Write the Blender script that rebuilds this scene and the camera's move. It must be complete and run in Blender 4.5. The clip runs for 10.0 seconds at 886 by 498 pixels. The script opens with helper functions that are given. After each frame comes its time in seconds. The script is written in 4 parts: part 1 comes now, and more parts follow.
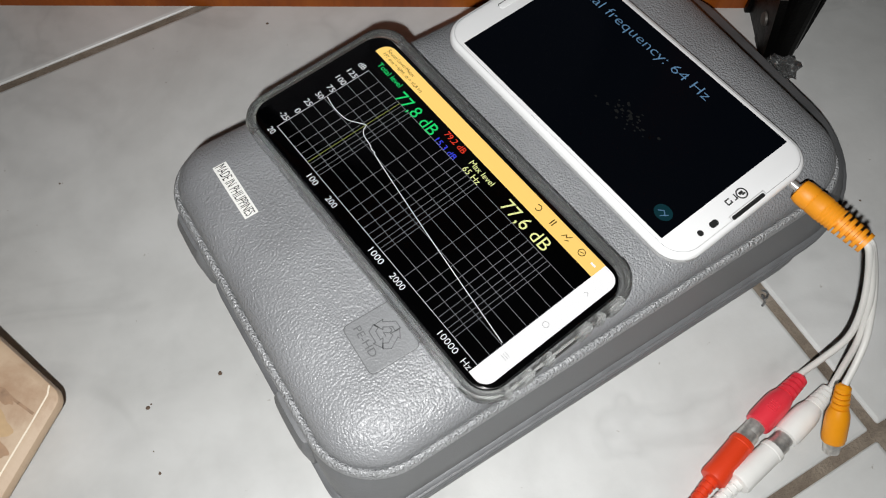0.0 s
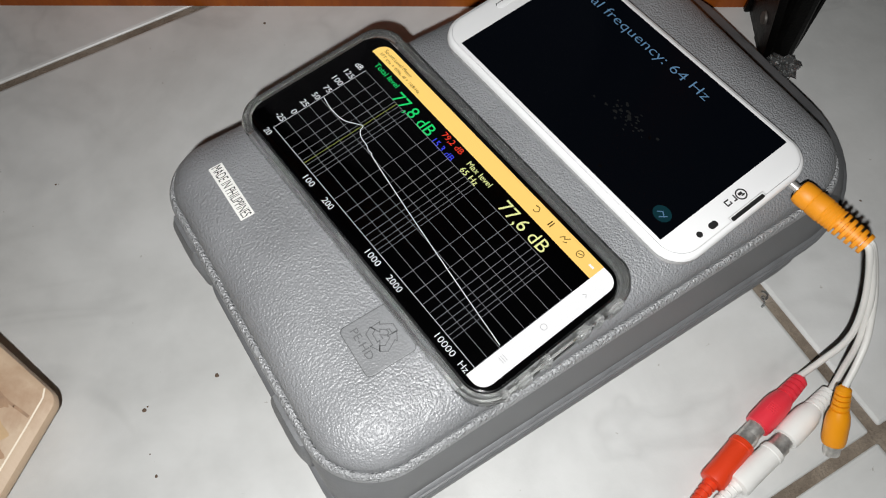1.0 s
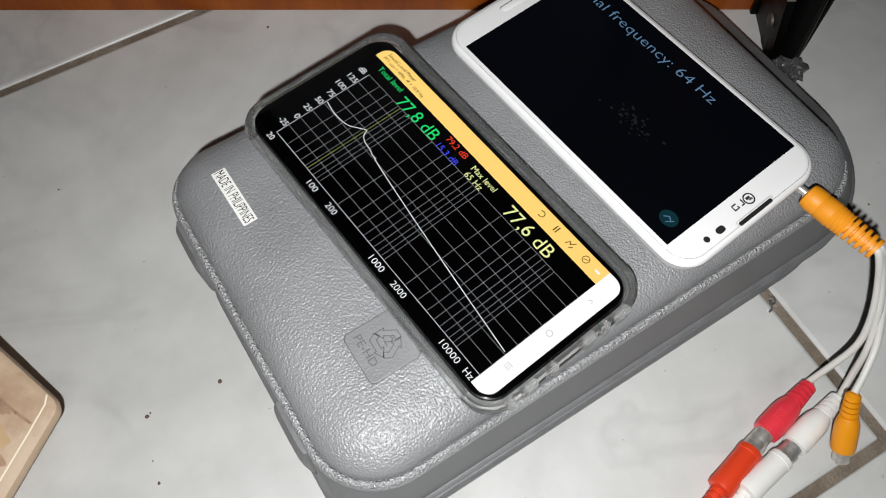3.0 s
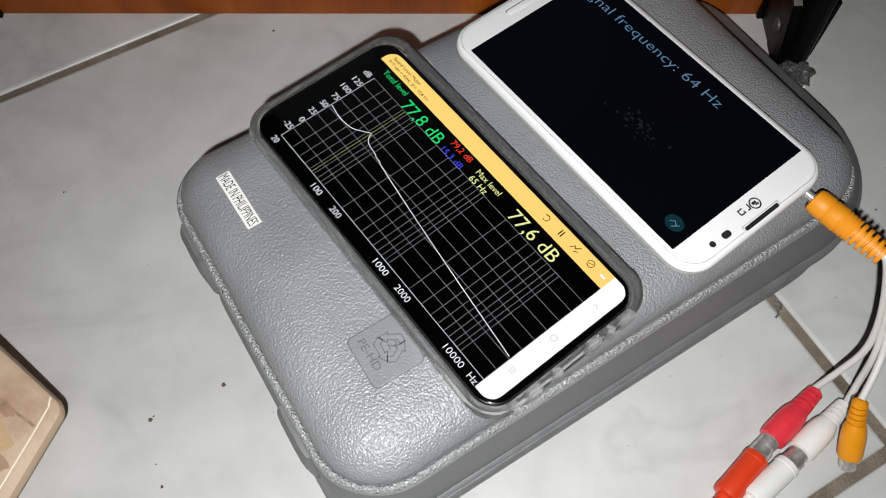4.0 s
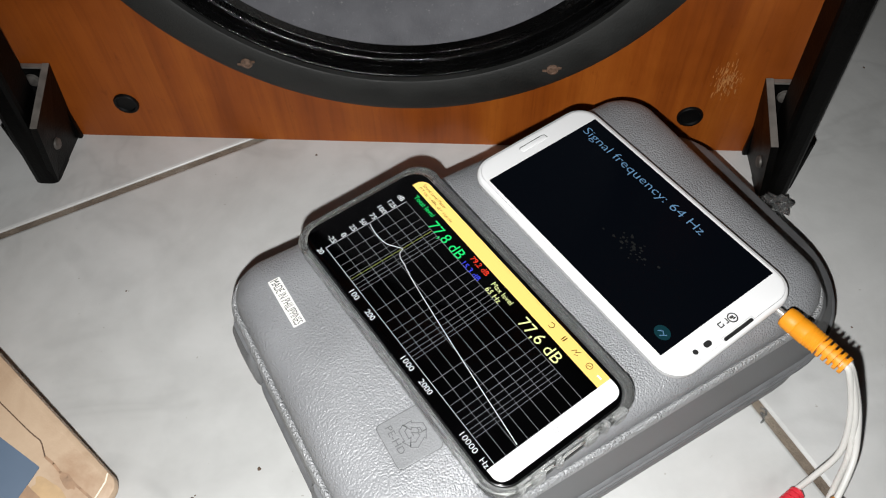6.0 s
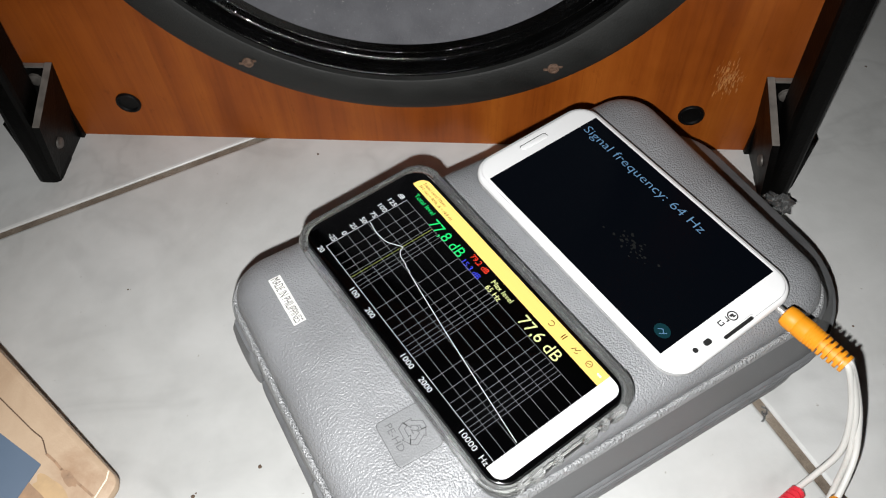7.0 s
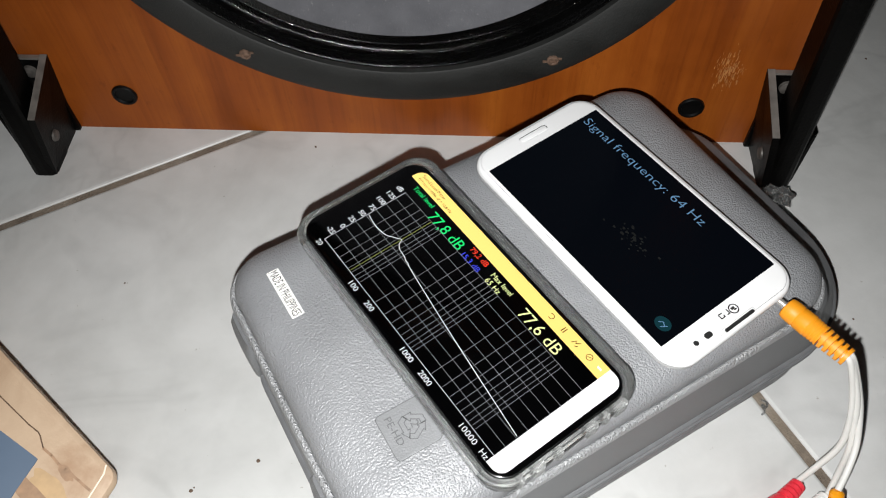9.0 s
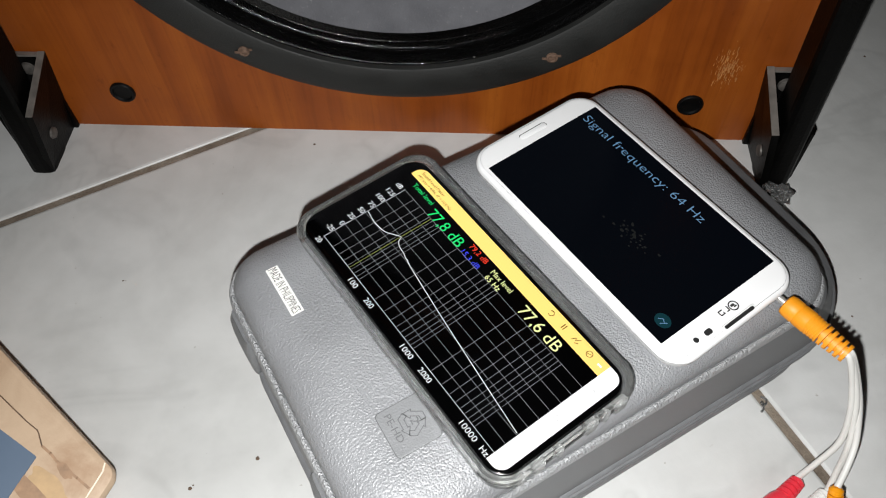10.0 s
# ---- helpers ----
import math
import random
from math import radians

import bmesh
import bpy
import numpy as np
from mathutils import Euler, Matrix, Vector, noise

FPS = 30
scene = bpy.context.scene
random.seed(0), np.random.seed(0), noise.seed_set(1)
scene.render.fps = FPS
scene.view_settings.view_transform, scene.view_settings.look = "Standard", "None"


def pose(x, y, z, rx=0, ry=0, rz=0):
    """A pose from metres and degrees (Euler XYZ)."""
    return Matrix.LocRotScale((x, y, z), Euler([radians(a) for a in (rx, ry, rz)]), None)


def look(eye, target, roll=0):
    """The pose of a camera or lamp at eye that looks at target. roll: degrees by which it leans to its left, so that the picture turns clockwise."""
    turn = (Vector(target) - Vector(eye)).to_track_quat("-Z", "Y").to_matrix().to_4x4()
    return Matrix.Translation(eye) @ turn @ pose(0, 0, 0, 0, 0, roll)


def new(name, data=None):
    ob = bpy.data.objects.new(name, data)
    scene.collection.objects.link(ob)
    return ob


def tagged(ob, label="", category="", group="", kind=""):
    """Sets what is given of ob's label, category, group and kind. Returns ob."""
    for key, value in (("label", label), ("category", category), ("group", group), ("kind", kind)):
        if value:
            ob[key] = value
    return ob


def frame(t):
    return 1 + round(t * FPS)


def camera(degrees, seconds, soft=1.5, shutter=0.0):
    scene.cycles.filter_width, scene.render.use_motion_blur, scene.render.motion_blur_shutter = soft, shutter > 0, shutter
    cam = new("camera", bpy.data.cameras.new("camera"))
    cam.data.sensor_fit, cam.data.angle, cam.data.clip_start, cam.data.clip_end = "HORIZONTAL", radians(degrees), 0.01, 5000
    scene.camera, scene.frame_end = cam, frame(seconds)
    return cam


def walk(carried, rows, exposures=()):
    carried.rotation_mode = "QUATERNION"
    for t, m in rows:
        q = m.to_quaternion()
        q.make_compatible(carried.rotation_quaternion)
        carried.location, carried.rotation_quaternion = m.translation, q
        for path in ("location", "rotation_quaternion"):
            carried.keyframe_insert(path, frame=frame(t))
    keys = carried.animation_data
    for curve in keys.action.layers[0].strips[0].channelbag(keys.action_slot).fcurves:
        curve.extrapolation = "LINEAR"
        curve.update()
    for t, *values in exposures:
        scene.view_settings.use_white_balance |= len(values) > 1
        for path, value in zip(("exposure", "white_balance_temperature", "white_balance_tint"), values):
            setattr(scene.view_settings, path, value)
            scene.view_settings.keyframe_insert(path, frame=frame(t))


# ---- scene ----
cam = camera(60.40, 10.0, soft=1.1)
PATH = [
    (0, (0.0052, 0.0550, 0.3506), (0.0023, 0.1857, 0.0806), -0.76),
    (0.5, (0.0059, 0.0559, 0.3500), (0.0029, 0.1865, 0.0799), -0.87),
    (1, (0.0063, 0.0569, 0.3492), (0.0033, 0.1872, 0.0790), -0.87),
    (1.5, (0.0069, 0.0573, 0.3479), (0.0031, 0.1875, 0.0777), -1.23),
    (2, (0.0067, 0.0576, 0.3473), (0.0024, 0.1879, 0.0771), -1.42),
    (2.5, (0.0062, 0.0586, 0.3476), (0.0017, 0.1895, 0.0777), -1.54),
    (4, (0.0064, 0.0593, 0.3463), (-0.0002, 0.1920, 0.0774), -2.12),
    (4.2, (0.0067, 0.0594, 0.3489), (-0.0008, 0.1960, 0.0820), -2.2),
    (4.5, (0.0054, 0.0584, 0.3549), (-0.0030, 0.2014, 0.0913), -2.13),
    (4.8, (0.0049, 0.0553, 0.3645), (-0.0060, 0.2081, 0.1066), -2.3),
    (5, (0.0043, 0.0521, 0.3718), (-0.0077, 0.2109, 0.1176), -2.29),
    (5.2, (0.0046, 0.0459, 0.3815), (-0.0083, 0.2104, 0.1310), -2.15),
    (5.5, (0.0048, 0.0372, 0.3882), (-0.0079, 0.2059, 0.1405), -1.82),
    (7, (0.0070, 0.0333, 0.3878), (-0.0077, 0.2027, 0.1406), -2.28),
    (7.5, (0.0073, 0.0332, 0.3870), (-0.0067, 0.2027, 0.1399), -2.13),
    (8, (0.0071, 0.0327, 0.3864), (-0.0059, 0.2014, 0.1388), -1.89),
    (8.5, (0.0068, 0.0345, 0.3849), (-0.0061, 0.2023, 0.1365), -1.91),
    (9, (0.0059, 0.0340, 0.3855), (-0.0076, 0.2016, 0.1370), -2.03),
    (9.5, (0.0057, 0.0330, 0.3844), (-0.0069, 0.2008, 0.1361), -1.79),
    (10, (0.0049, 0.0336, 0.3847), (-0.0076, 0.2008, 0.1359), -1.77),
]
walk(cam, [(t, look(eye, target, roll)) for t, eye, target, roll in PATH], exposures=[(0, 0.0), (4.0, 0.0), (4.5, 0.02), (5.5, 0.30), (7.0, 0.49), (8.0, 0.53), (10.0, 0.38)])

# ---------------------------------------------------------------- light
# the torch beside the lens, held over the near edge of the case
torch = bpy.data.lights.new("torch", "SPOT")
torch.energy, torch.color = 7.3, (0.985, 0.99, 0.985)
torch.spot_size, torch.spot_blend, torch.shadow_soft_size = radians(142), 1.0, 0.003
torch_ob = new("torch", torch)
torch_ob.matrix_world = look((-0.002, 0.021, 0.366), (-0.002, 0.156, 0.03))

world = bpy.data.worlds.new("room_dark")
scene.world = world
world.use_nodes = True
world.node_tree.nodes["Background"].inputs[0].default_value = (1.0, 0.86, 0.68, 1)
world.node_tree.nodes["Background"].inputs[1].default_value = 0.004


# ---------------------------------------------------------------- materials
def nodes_of(name):
    m = bpy.data.materials.new(name)
    m.use_nodes = True
    nt = m.node_tree
    return m, nt, nt.nodes["Principled BSDF"]


def coords(nt, scale=(1, 1, 1), kind="Object", turn=0.0):
    tc, mp = nt.nodes.new("ShaderNodeTexCoord"), nt.nodes.new("ShaderNodeMapping")
    mp.inputs["Scale"].default_value = scale
    mp.inputs["Rotation"].default_value = (0, 0, turn)
    nt.links.new(tc.outputs[kind], mp.inputs[0])
    return mp.outputs[0]


def noise_tex(nt, vec, scale, detail=4.0, rough=0.55, distort=0.0):
    n = nt.nodes.new("ShaderNodeTexNoise")
    n.inputs["Scale"].default_value, n.inputs["Detail"].default_value = scale, detail
    n.inputs["Roughness"].default_value, n.inputs["Distortion"].default_value = rough, distort
    nt.links.new(vec, n.inputs["Vector"])
    return n.outputs[0]


def ramp(nt, fac, stops):
    r = nt.nodes.new("ShaderNodeValToRGB")
    el = r.color_ramp.elements
    while len(el) < len(stops):
        el.new(0.5)
    for e, (p, c) in zip(el, stops):
        e.position, e.color = p, (*c, 1)
    nt.links.new(fac, r.inputs[0])
    return r.outputs[0]


def mix(nt, a, b, fac, mode="MIX"):
    m = nt.nodes.new("ShaderNodeMix")
    m.data_type, m.blend_type = "RGBA", mode
    for sock, v in ((m.inputs[0], fac), (m.inputs[6], a), (m.inputs[7], b)):
        if isinstance(v, (int, float)):
            sock.default_value = v
        elif isinstance(v, tuple):
            sock.default_value = (*v, 1)
        else:
            nt.links.new(v, sock)
    return m.outputs[2]


def bump(nt, bsdf, height, strength, distance, under=None):
    b = nt.nodes.new("ShaderNodeBump")
    b.inputs["Strength"].default_value, b.inputs["Distance"].default_value = strength, distance
    nt.links.new(height, b.inputs["Height"])
    if under:
        nt.links.new(under, b.inputs["Normal"])
    nt.links.new(b.outputs[0], bsdf.inputs["Normal"])
    return b.outputs[0]


def plain(name, color, rough, metal=0.0, vary=0.12, scale=60.0, grain=0.0, grain_scale=900.0, spec=0.5):
    """A surface of one paint with mottling, gloss variation and fine relief."""
    m, nt, b = nodes_of(name)
    v = coords(nt)
    n1, n2 = noise_tex(nt, v, scale), noise_tex(nt, v, grain_scale, 2)
    dark, light = tuple(c * (1 - vary) for c in color), tuple(min(1, c * (1 + vary)) for c in color)
    nt.links.new(ramp(nt, n1, [(0.3, dark), (0.7, light)]), b.inputs["Base Color"])
    nt.links.new(ramp(nt, n1, [(0.3, (rough * 0.85,) * 3), (0.75, (min(1, rough * 1.15),) * 3)]), b.inputs["Roughness"])
    b.inputs["Metallic"].default_value = metal
    b.inputs["Specular IOR Level"].default_value = spec
    if grain:
        bump(nt, b, n2, 1.0, grain)
    return m


def glow(name, color, power):
    m, nt, b = nodes_of(name)
    b.inputs["Base Color"].default_value = (0.001, 0.001, 0.001, 1)
    b.inputs["Roughness"].default_value = 0.15
    b.inputs["Specular IOR Level"].default_value = 0.1
    b.inputs["Emission Color"].default_value = (*color, 1)
    b.inputs["Emission Strength"].default_value = power
    return m


def tile_material():
    m, nt, b = nodes_of("marbled_tile")
    v = coords(nt)
    info = nt.nodes.new("ShaderNodeObjectInfo")
    add = nt.nodes.new("ShaderNodeVectorMath")
    add.operation = "MULTIPLY_ADD"
    nt.links.new(info.outputs["Random"], add.inputs[0])
    add.inputs[1].default_value = (7.0, 3.0, 0.0)
    nt.links.new(v, add.inputs[2])
    v = add.outputs[0]
    cloud = noise_tex(nt, v, 9, 5, 0.6, 0.6)
    fine = noise_tex(nt, v, 38, 4, 0.55, 0.2)
    base = ramp(nt, cloud, [(0.25, (0.50, 0.50, 0.485)), (0.5, (0.585, 0.585, 0.57)), (0.75, (0.65, 0.65, 0.64))])
    base = mix(nt, base, ramp(nt, fine, [(0.3, (0.86, 0.86, 0.86)), (0.6, (1, 1, 1))]), 0.6, "MULTIPLY")
    w = noise_tex(nt, v, 5, 4, 0.55, 1.2)
    vein = ramp(nt, w, [(0.47, (1, 1, 1)), (0.5, (0.82, 0.82, 0.82)), (0.53, (1, 1, 1))])
    base = mix(nt, base, vein, 0.5, "MULTIPLY")
    dirt = noise_tex(nt, v, 160, 3, 0.7)
    specks = ramp(nt, dirt, [(0.255, (0.45, 0.40, 0.34)), (0.285, (1, 1, 1))])
    base = mix(nt, base, specks, 0.55, "MULTIPLY")
    nt.links.new(base, b.inputs["Base Color"])
    nt.links.new(ramp(nt, fine, [(0.3, (0.30,) * 3), (0.7, (0.42,) * 3)]), b.inputs["Roughness"])
    bump(nt, b, noise_tex(nt, v, 220, 3), 0.25, 0.0004)
    return m


def grout_material():
    m, nt, b = nodes_of("grout")
    v = coords(nt)
    n1, n2 = noise_tex(nt, v, 35, 5, 0.6), noise_tex(nt, v, 700, 4, 0.7)
    base = ramp(nt, n1, [(0.3, (0.13, 0.10, 0.075)), (0.55, (0.24, 0.195, 0.15)), (0.75, (0.36, 0.32, 0.27))])
    nt.links.new(mix(nt, base, ramp(nt, n2, [(0.3, (0.6,) * 3), (0.6, (1,) * 3)]), 0.7, "MULTIPLY"), b.inputs["Base Color"])
    b.inputs["Roughness"].default_value = 0.9
    bump(nt, b, n2, 1.0, 0.0008)
    return m


def leather_material(name, cell, depth, color, rough):
    """Grey moulded plastic with a pebbled leather grain."""
    m, nt, b = nodes_of(name)
    v = coords(nt)
    warp = nt.nodes.new("ShaderNodeTexNoise")
    warp.inputs["Scale"].default_value = 1.3 / cell
    nt.links.new(v, warp.inputs["Vector"])
    off = nt.nodes.new("ShaderNodeVectorMath")
    off.operation = "MULTIPLY_ADD"
    nt.links.new(warp.outputs["Color"], off.inputs[0])
    off.inputs[1].default_value = (cell * 0.9,) * 3
    nt.links.new(v, off.inputs[2])
    vo = nt.nodes.new("ShaderNodeTexVoronoi")
    vo.feature = "SMOOTH_F1"
    vo.inputs["Scale"].default_value = 1 / cell
    vo.inputs["Smoothness"].default_value = 0.5
    nt.links.new(off.outputs[0], vo.inputs["Vector"])
    big = noise_tex(nt, v, 0.35 / cell, 3, 0.6)
    inv = nt.nodes.new("ShaderNodeMath")
    inv.operation = "MULTIPLY_ADD"
    nt.links.new(vo.outputs["Distance"], inv.inputs[0])
    inv.inputs[1].default_value = -1.0
    soft = nt.nodes.new("ShaderNodeMath")
    soft.operation = "MULTIPLY"
    soft.inputs[1].default_value = 0.45
    nt.links.new(big, soft.inputs[0])
    nt.links.new(soft.outputs[0], inv.inputs[2])
    bump(nt, b, inv.outputs[0], 1.0, depth)
    b.inputs["Specular IOR Level"].default_value = 1.0
    tone = noise_tex(nt, v, 30, 4)
    dark, light = tuple(c * 0.9 for c in color), tuple(c * 1.1 for c in color)
    nt.links.new(ramp(nt, tone, [(0.3, dark), (0.7, light)]), b.inputs["Base Color"])
    nt.links.new(ramp(nt, tone, [(0.3, (rough * 0.9,) * 3), (0.7, (rough * 1.1,) * 3)]), b.inputs["Roughness"])
    return m


def wood_material():
    m, nt, b = nodes_of("wood_veneer")
    v = coords(nt, (1, 1, 0.06))
    n1 = noise_tex(nt, v, 28, 5, 0.6, 0.5)
    n2 = noise_tex(nt, coords(nt, (1, 1, 0.035)), 260, 4, 0.65)
    n3 = noise_tex(nt, coords(nt), 14, 4)
    base = ramp(nt, n1, [(0.28, (0.190, 0.040, 0.0045)), (0.5, (0.295, 0.070, 0.0075)), (0.72, (0.385, 0.105, 0.012))])
    base = mix(nt, base, ramp(nt, n2, [(0.36, (0.6, 0.5, 0.42)), (0.5, (1, 1, 1))]), 0.3, "MULTIPLY")
    base = mix(nt, base, ramp(nt, n3, [(0.34, (0.58, 0.48, 0.36)), (0.60, (1, 1, 1))]), 0.58, "MULTIPLY")
    n4 = noise_tex(nt, coords(nt, (1, 1, 0.5)), 130, 5, 0.7)
    base = mix(nt, base, ramp(nt, n4, [(0.30, (0.55, 0.45, 0.35)), (0.40, (1, 1, 1))]), 0.5, "MULTIPLY")
    nt.links.new(base, b.inputs["Base Color"])
    b.inputs["Specular IOR Level"].default_value = 0.32
    nt.links.new(ramp(nt, n3, [(0.3, (0.38,) * 3), (0.7, (0.52,) * 3)]), b.inputs["Roughness"])
    bump(nt, b, n2, 0.3, 0.0004)
    return m


def cast_plastic():
    """Aged beige plastic with brown rubbed stains."""
    m, nt, b = nodes_of("aged_beige_plastic")
    v = coords(nt)
    n1, n2 = noise_tex(nt, v, 30, 5, 0.6, 0.8), noise_tex(nt, v, 14, 5, 0.65, 1.2)
    base = ramp(nt, n1, [(0.3, (0.42, 0.29, 0.19)), (0.6, (0.52, 0.38, 0.26)), (0.8, (0.58, 0.45, 0.32))])
    base = mix(nt, base, (0.30, 0.16, 0.08), ramp(nt, n2, [(0.55, (0, 0, 0)), (0.70, (0.55,) * 3)]))
    nt.links.new(base, b.inputs["Base Color"])
    b.inputs["Roughness"].default_value = 0.55
    bump(nt, b, noise_tex(nt, v, 500, 3), 0.4, 0.0003)
    return m


def clear_plastic(name, tint, rough, ior=1.2, clear=1.0):
    m, nt, b = nodes_of(name)
    b.inputs["Base Color"].default_value = (*tint, 1)
    b.inputs["Transmission Weight"].default_value = clear
    b.inputs["IOR"].default_value = ior
    b.inputs["Roughness"].default_value = rough
    bump(nt, b, noise_tex(nt, coords(nt), 500, 3), 0.35, 0.0004)
    return m


def cone_material():
    m, nt, b = nodes_of("paper_cone")
    v = coords(nt)
    n1, n2 = noise_tex(nt, v, 45, 5), noise_tex(nt, v, 420, 4, 0.7)
    base = ramp(nt, n1, [(0.3, (0.085, 0.085, 0.094)), (0.7, (0.125, 0.125, 0.136))])
    dust = ramp(nt, n2, [(0.62, (0, 0, 0)), (0.72, (0.35,) * 3)])
    nt.links.new(mix(nt, base, (0.4, 0.39, 0.38), dust), b.inputs["Base Color"])
    b.inputs["Roughness"].default_value = 0.85
    bump(nt, b, n2, 0.8, 0.0005)
    return m


def doped_cloth():
    """Black coated cloth of a woofer's edge, glossy and crusted."""
    m, nt, b = nodes_of("doped_cloth")
    v = coords(nt)
    n1, n2 = noise_tex(nt, v, 820, 1, 0.5), noise_tex(nt, v, 60, 3)
    nt.links.new(ramp(nt, n2, [(0.3, (0.001, 0.001, 0.001)), (0.7, (0.0025, 0.0025, 0.0025))]), b.inputs["Base Color"])
    b.inputs["Specular IOR Level"].default_value = 0.42
    nt.links.new(ramp(nt, n1, [(0.35, (0.05,) * 3), (0.7, (0.15,) * 3)]), b.inputs["Roughness"])
    bump(nt, b, n1, 1.0, 0.00034)
    return m


TILE, GROUT, WOOD = tile_material(), grout_material(), wood_material()
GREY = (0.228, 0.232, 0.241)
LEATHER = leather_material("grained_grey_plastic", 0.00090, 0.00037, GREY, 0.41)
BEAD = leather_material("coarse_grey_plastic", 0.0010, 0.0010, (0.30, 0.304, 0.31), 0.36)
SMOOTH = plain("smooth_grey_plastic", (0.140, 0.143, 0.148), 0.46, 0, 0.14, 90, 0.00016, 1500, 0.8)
PATCH = plain("flat_grey_plastic", (0.20, 0.204, 0.21), 0.46, 0, 0.08, 60, 0.00020, 1100, 0.9)
# plate plastic darkened to stand for shading along relief and groove
EMBOSS_SHADE = plain("emboss_shade_grey", (0.125, 0.127, 0.13), 0.4, 0, 0.08, 60)
WHITE_SHELL = plain("white_phone_shell", (0.80, 0.80, 0.80), 0.22, 0, 0.02, 20)
WHITE_SIDE = plain("white_phone_side", (0.66, 0.66, 0.66), 0.3, 0, 0.03, 20)
SILVER = plain("silver_trim", (0.62, 0.62, 0.63), 0.3, 0.6, 0.05)
GLASS_BLACK = plain("black_glass", (0.0005, 0.0005, 0.0006), 0.08, 0, 0.1, 30)
PHONE_BLACK = plain("black_phone_frame", (0.012, 0.012, 0.013), 0.25, 0.3)
DARK_SLIT = plain("dark_opening", (0.01, 0.01, 0.01), 0.6)
CLEAR = clear_plastic("clear_soft_cover", (0.74, 0.75, 0.74), 0.05, 1.24, 0.93)
FROST = clear_plastic("frosted_soft_cover", (0.70, 0.71, 0.70), 0.10, 1.36, 0.78)
CRUMPLED = clear_plastic("clear_crumpled_plastic", (0.62, 0.63, 0.63), 0.04, 1.48, 0.92)
LCD_BLACK = glow("lcd_black", (0.20, 0.45, 1.0), 0.0024)
SMUDGE = plain("finger_smudge", (0.0045, 0.005, 0.005), 0.7, spec=0.2)
PAPER = plain("white_label_paper", (0.80, 0.79, 0.76), 0.6, 0, 0.04)
INK = plain("black_ink", (0.015, 0.015, 0.015), 0.6)
BLACK_METAL = plain("black_painted_steel", (0.0012, 0.0011, 0.0010), 0.42, 0, 0.3, 60, 0.0002, 700, 0.12)
WORN_METAL = plain("worn_steel_edge", (0.22, 0.20, 0.18), 0.5, 0.4, 0.25, 120)
DULL = plain("dull_steel", (0.11, 0.10, 0.09), 0.55, 0.3, 0.3, 300)
RUBBER = plain("black_rubber", (0.002, 0.002, 0.002), 0.5, 0, 0.2, spec=0.25)
GASKET = plain("dark_grey_gasket", (0.0135, 0.0139, 0.0128), 0.68, 0, 0.2, 40, 0.0002, 900)
RUST = plain("rusty_screw", (0.16, 0.10, 0.07), 0.6, 0.3, 0.5, 400)
CONE, DOPED = cone_material(), doped_cloth()
BEIGE = cast_plastic()
BLUE = plain("slate_blue_panel", (0.085, 0.125, 0.185), 0.5, 0, 0.06, 20)
BROWN_LINE = plain("brown_seam", (0.10, 0.055, 0.03), 0.7, 0, 0.3, 200)
RUBBED = plain("rubbed_brown_stain", (0.33, 0.20, 0.115), 0.6, 0, 0.25, 160)
OCHRE = plain("ochre_stain", (0.47, 0.31, 0.16), 0.55, 0, 0.15, 120)
EDGE_HIGHLIGHT = plain("painted_edge_highlight", (0.80, 0.70, 0.56), 0.45, 0, 0.05)
ORANGE = plain("orange_plug_plastic", (0.74, 0.27, 0.008), 0.5, 0, 0.05)
AMBER = plain("amber_plug_plastic", (0.72, 0.27, 0.006), 0.35, 0, 0.06)
PINK_RED = plain("pinkish_red_plastic", (0.72, 0.035, 0.055), 0.35, 0, 0.05)
RED = plain("orange_red_plastic", (0.66, 0.045, 0.010), 0.4, 0, 0.05)
WHITE_PLUG = plain("white_plug_plastic", (0.78, 0.77, 0.74), 0.35, 0, 0.04)
CABLE = plain("pale_grey_cable", (0.62, 0.61, 0.58), 0.45, 0, 0.05)
NICKEL = plain("nickel_plating", (0.60, 0.58, 0.55), 0.34, 0.72, 0.3, 300)
WALLPAINT = plain("dim_wall_paint", (0.45, 0.43, 0.40), 0.8, 0, 0.05, 3)
CRUMB = plain("brown_crumb", (0.12, 0.08, 0.055), 0.9, 0, 0.3, 300)
G_WHITE = glow("screen_white", (1.0, 1.0, 1.0), 1.0)
G_LINE = glow("screen_grid", (0.85, 0.88, 0.95), 0.24)
G_AXIS = glow("screen_axis", (0.9, 0.93, 1.0), 0.55)
G_TEXT = glow("screen_pale_text", (0.95, 0.97, 1.0), 0.85)
G_AMBER = glow("screen_amber", (1.0, 0.65, 0.18), 1.05)
G_GREEN = glow("screen_green", (0.02, 0.85, 0.20), 0.75)
G_RED = glow("screen_red", (1.0, 0.06, 0.03), 0.8)
G_BLUE = glow("screen_blue", (0.06, 0.08, 1.0), 0.8)
G_LIME = glow("screen_lime", (0.92, 0.95, 0.40), 0.88)
G_CURSOR = glow("screen_cursor", (0.45, 0.52, 0.12), 0.5)
G_DARKTEXT = glow("screen_brown_text", (0.22, 0.13, 0.015), 0.22)
G_FAINT = glow("screen_faint_grey", (0.75, 0.75, 0.75), 0.8)
G_SKY = glow("screen_pale_blue_text", (0.20, 0.40, 0.66), 0.48)
G_TEAL = glow("screen_teal", (0.02, 0.14, 0.18), 0.20)


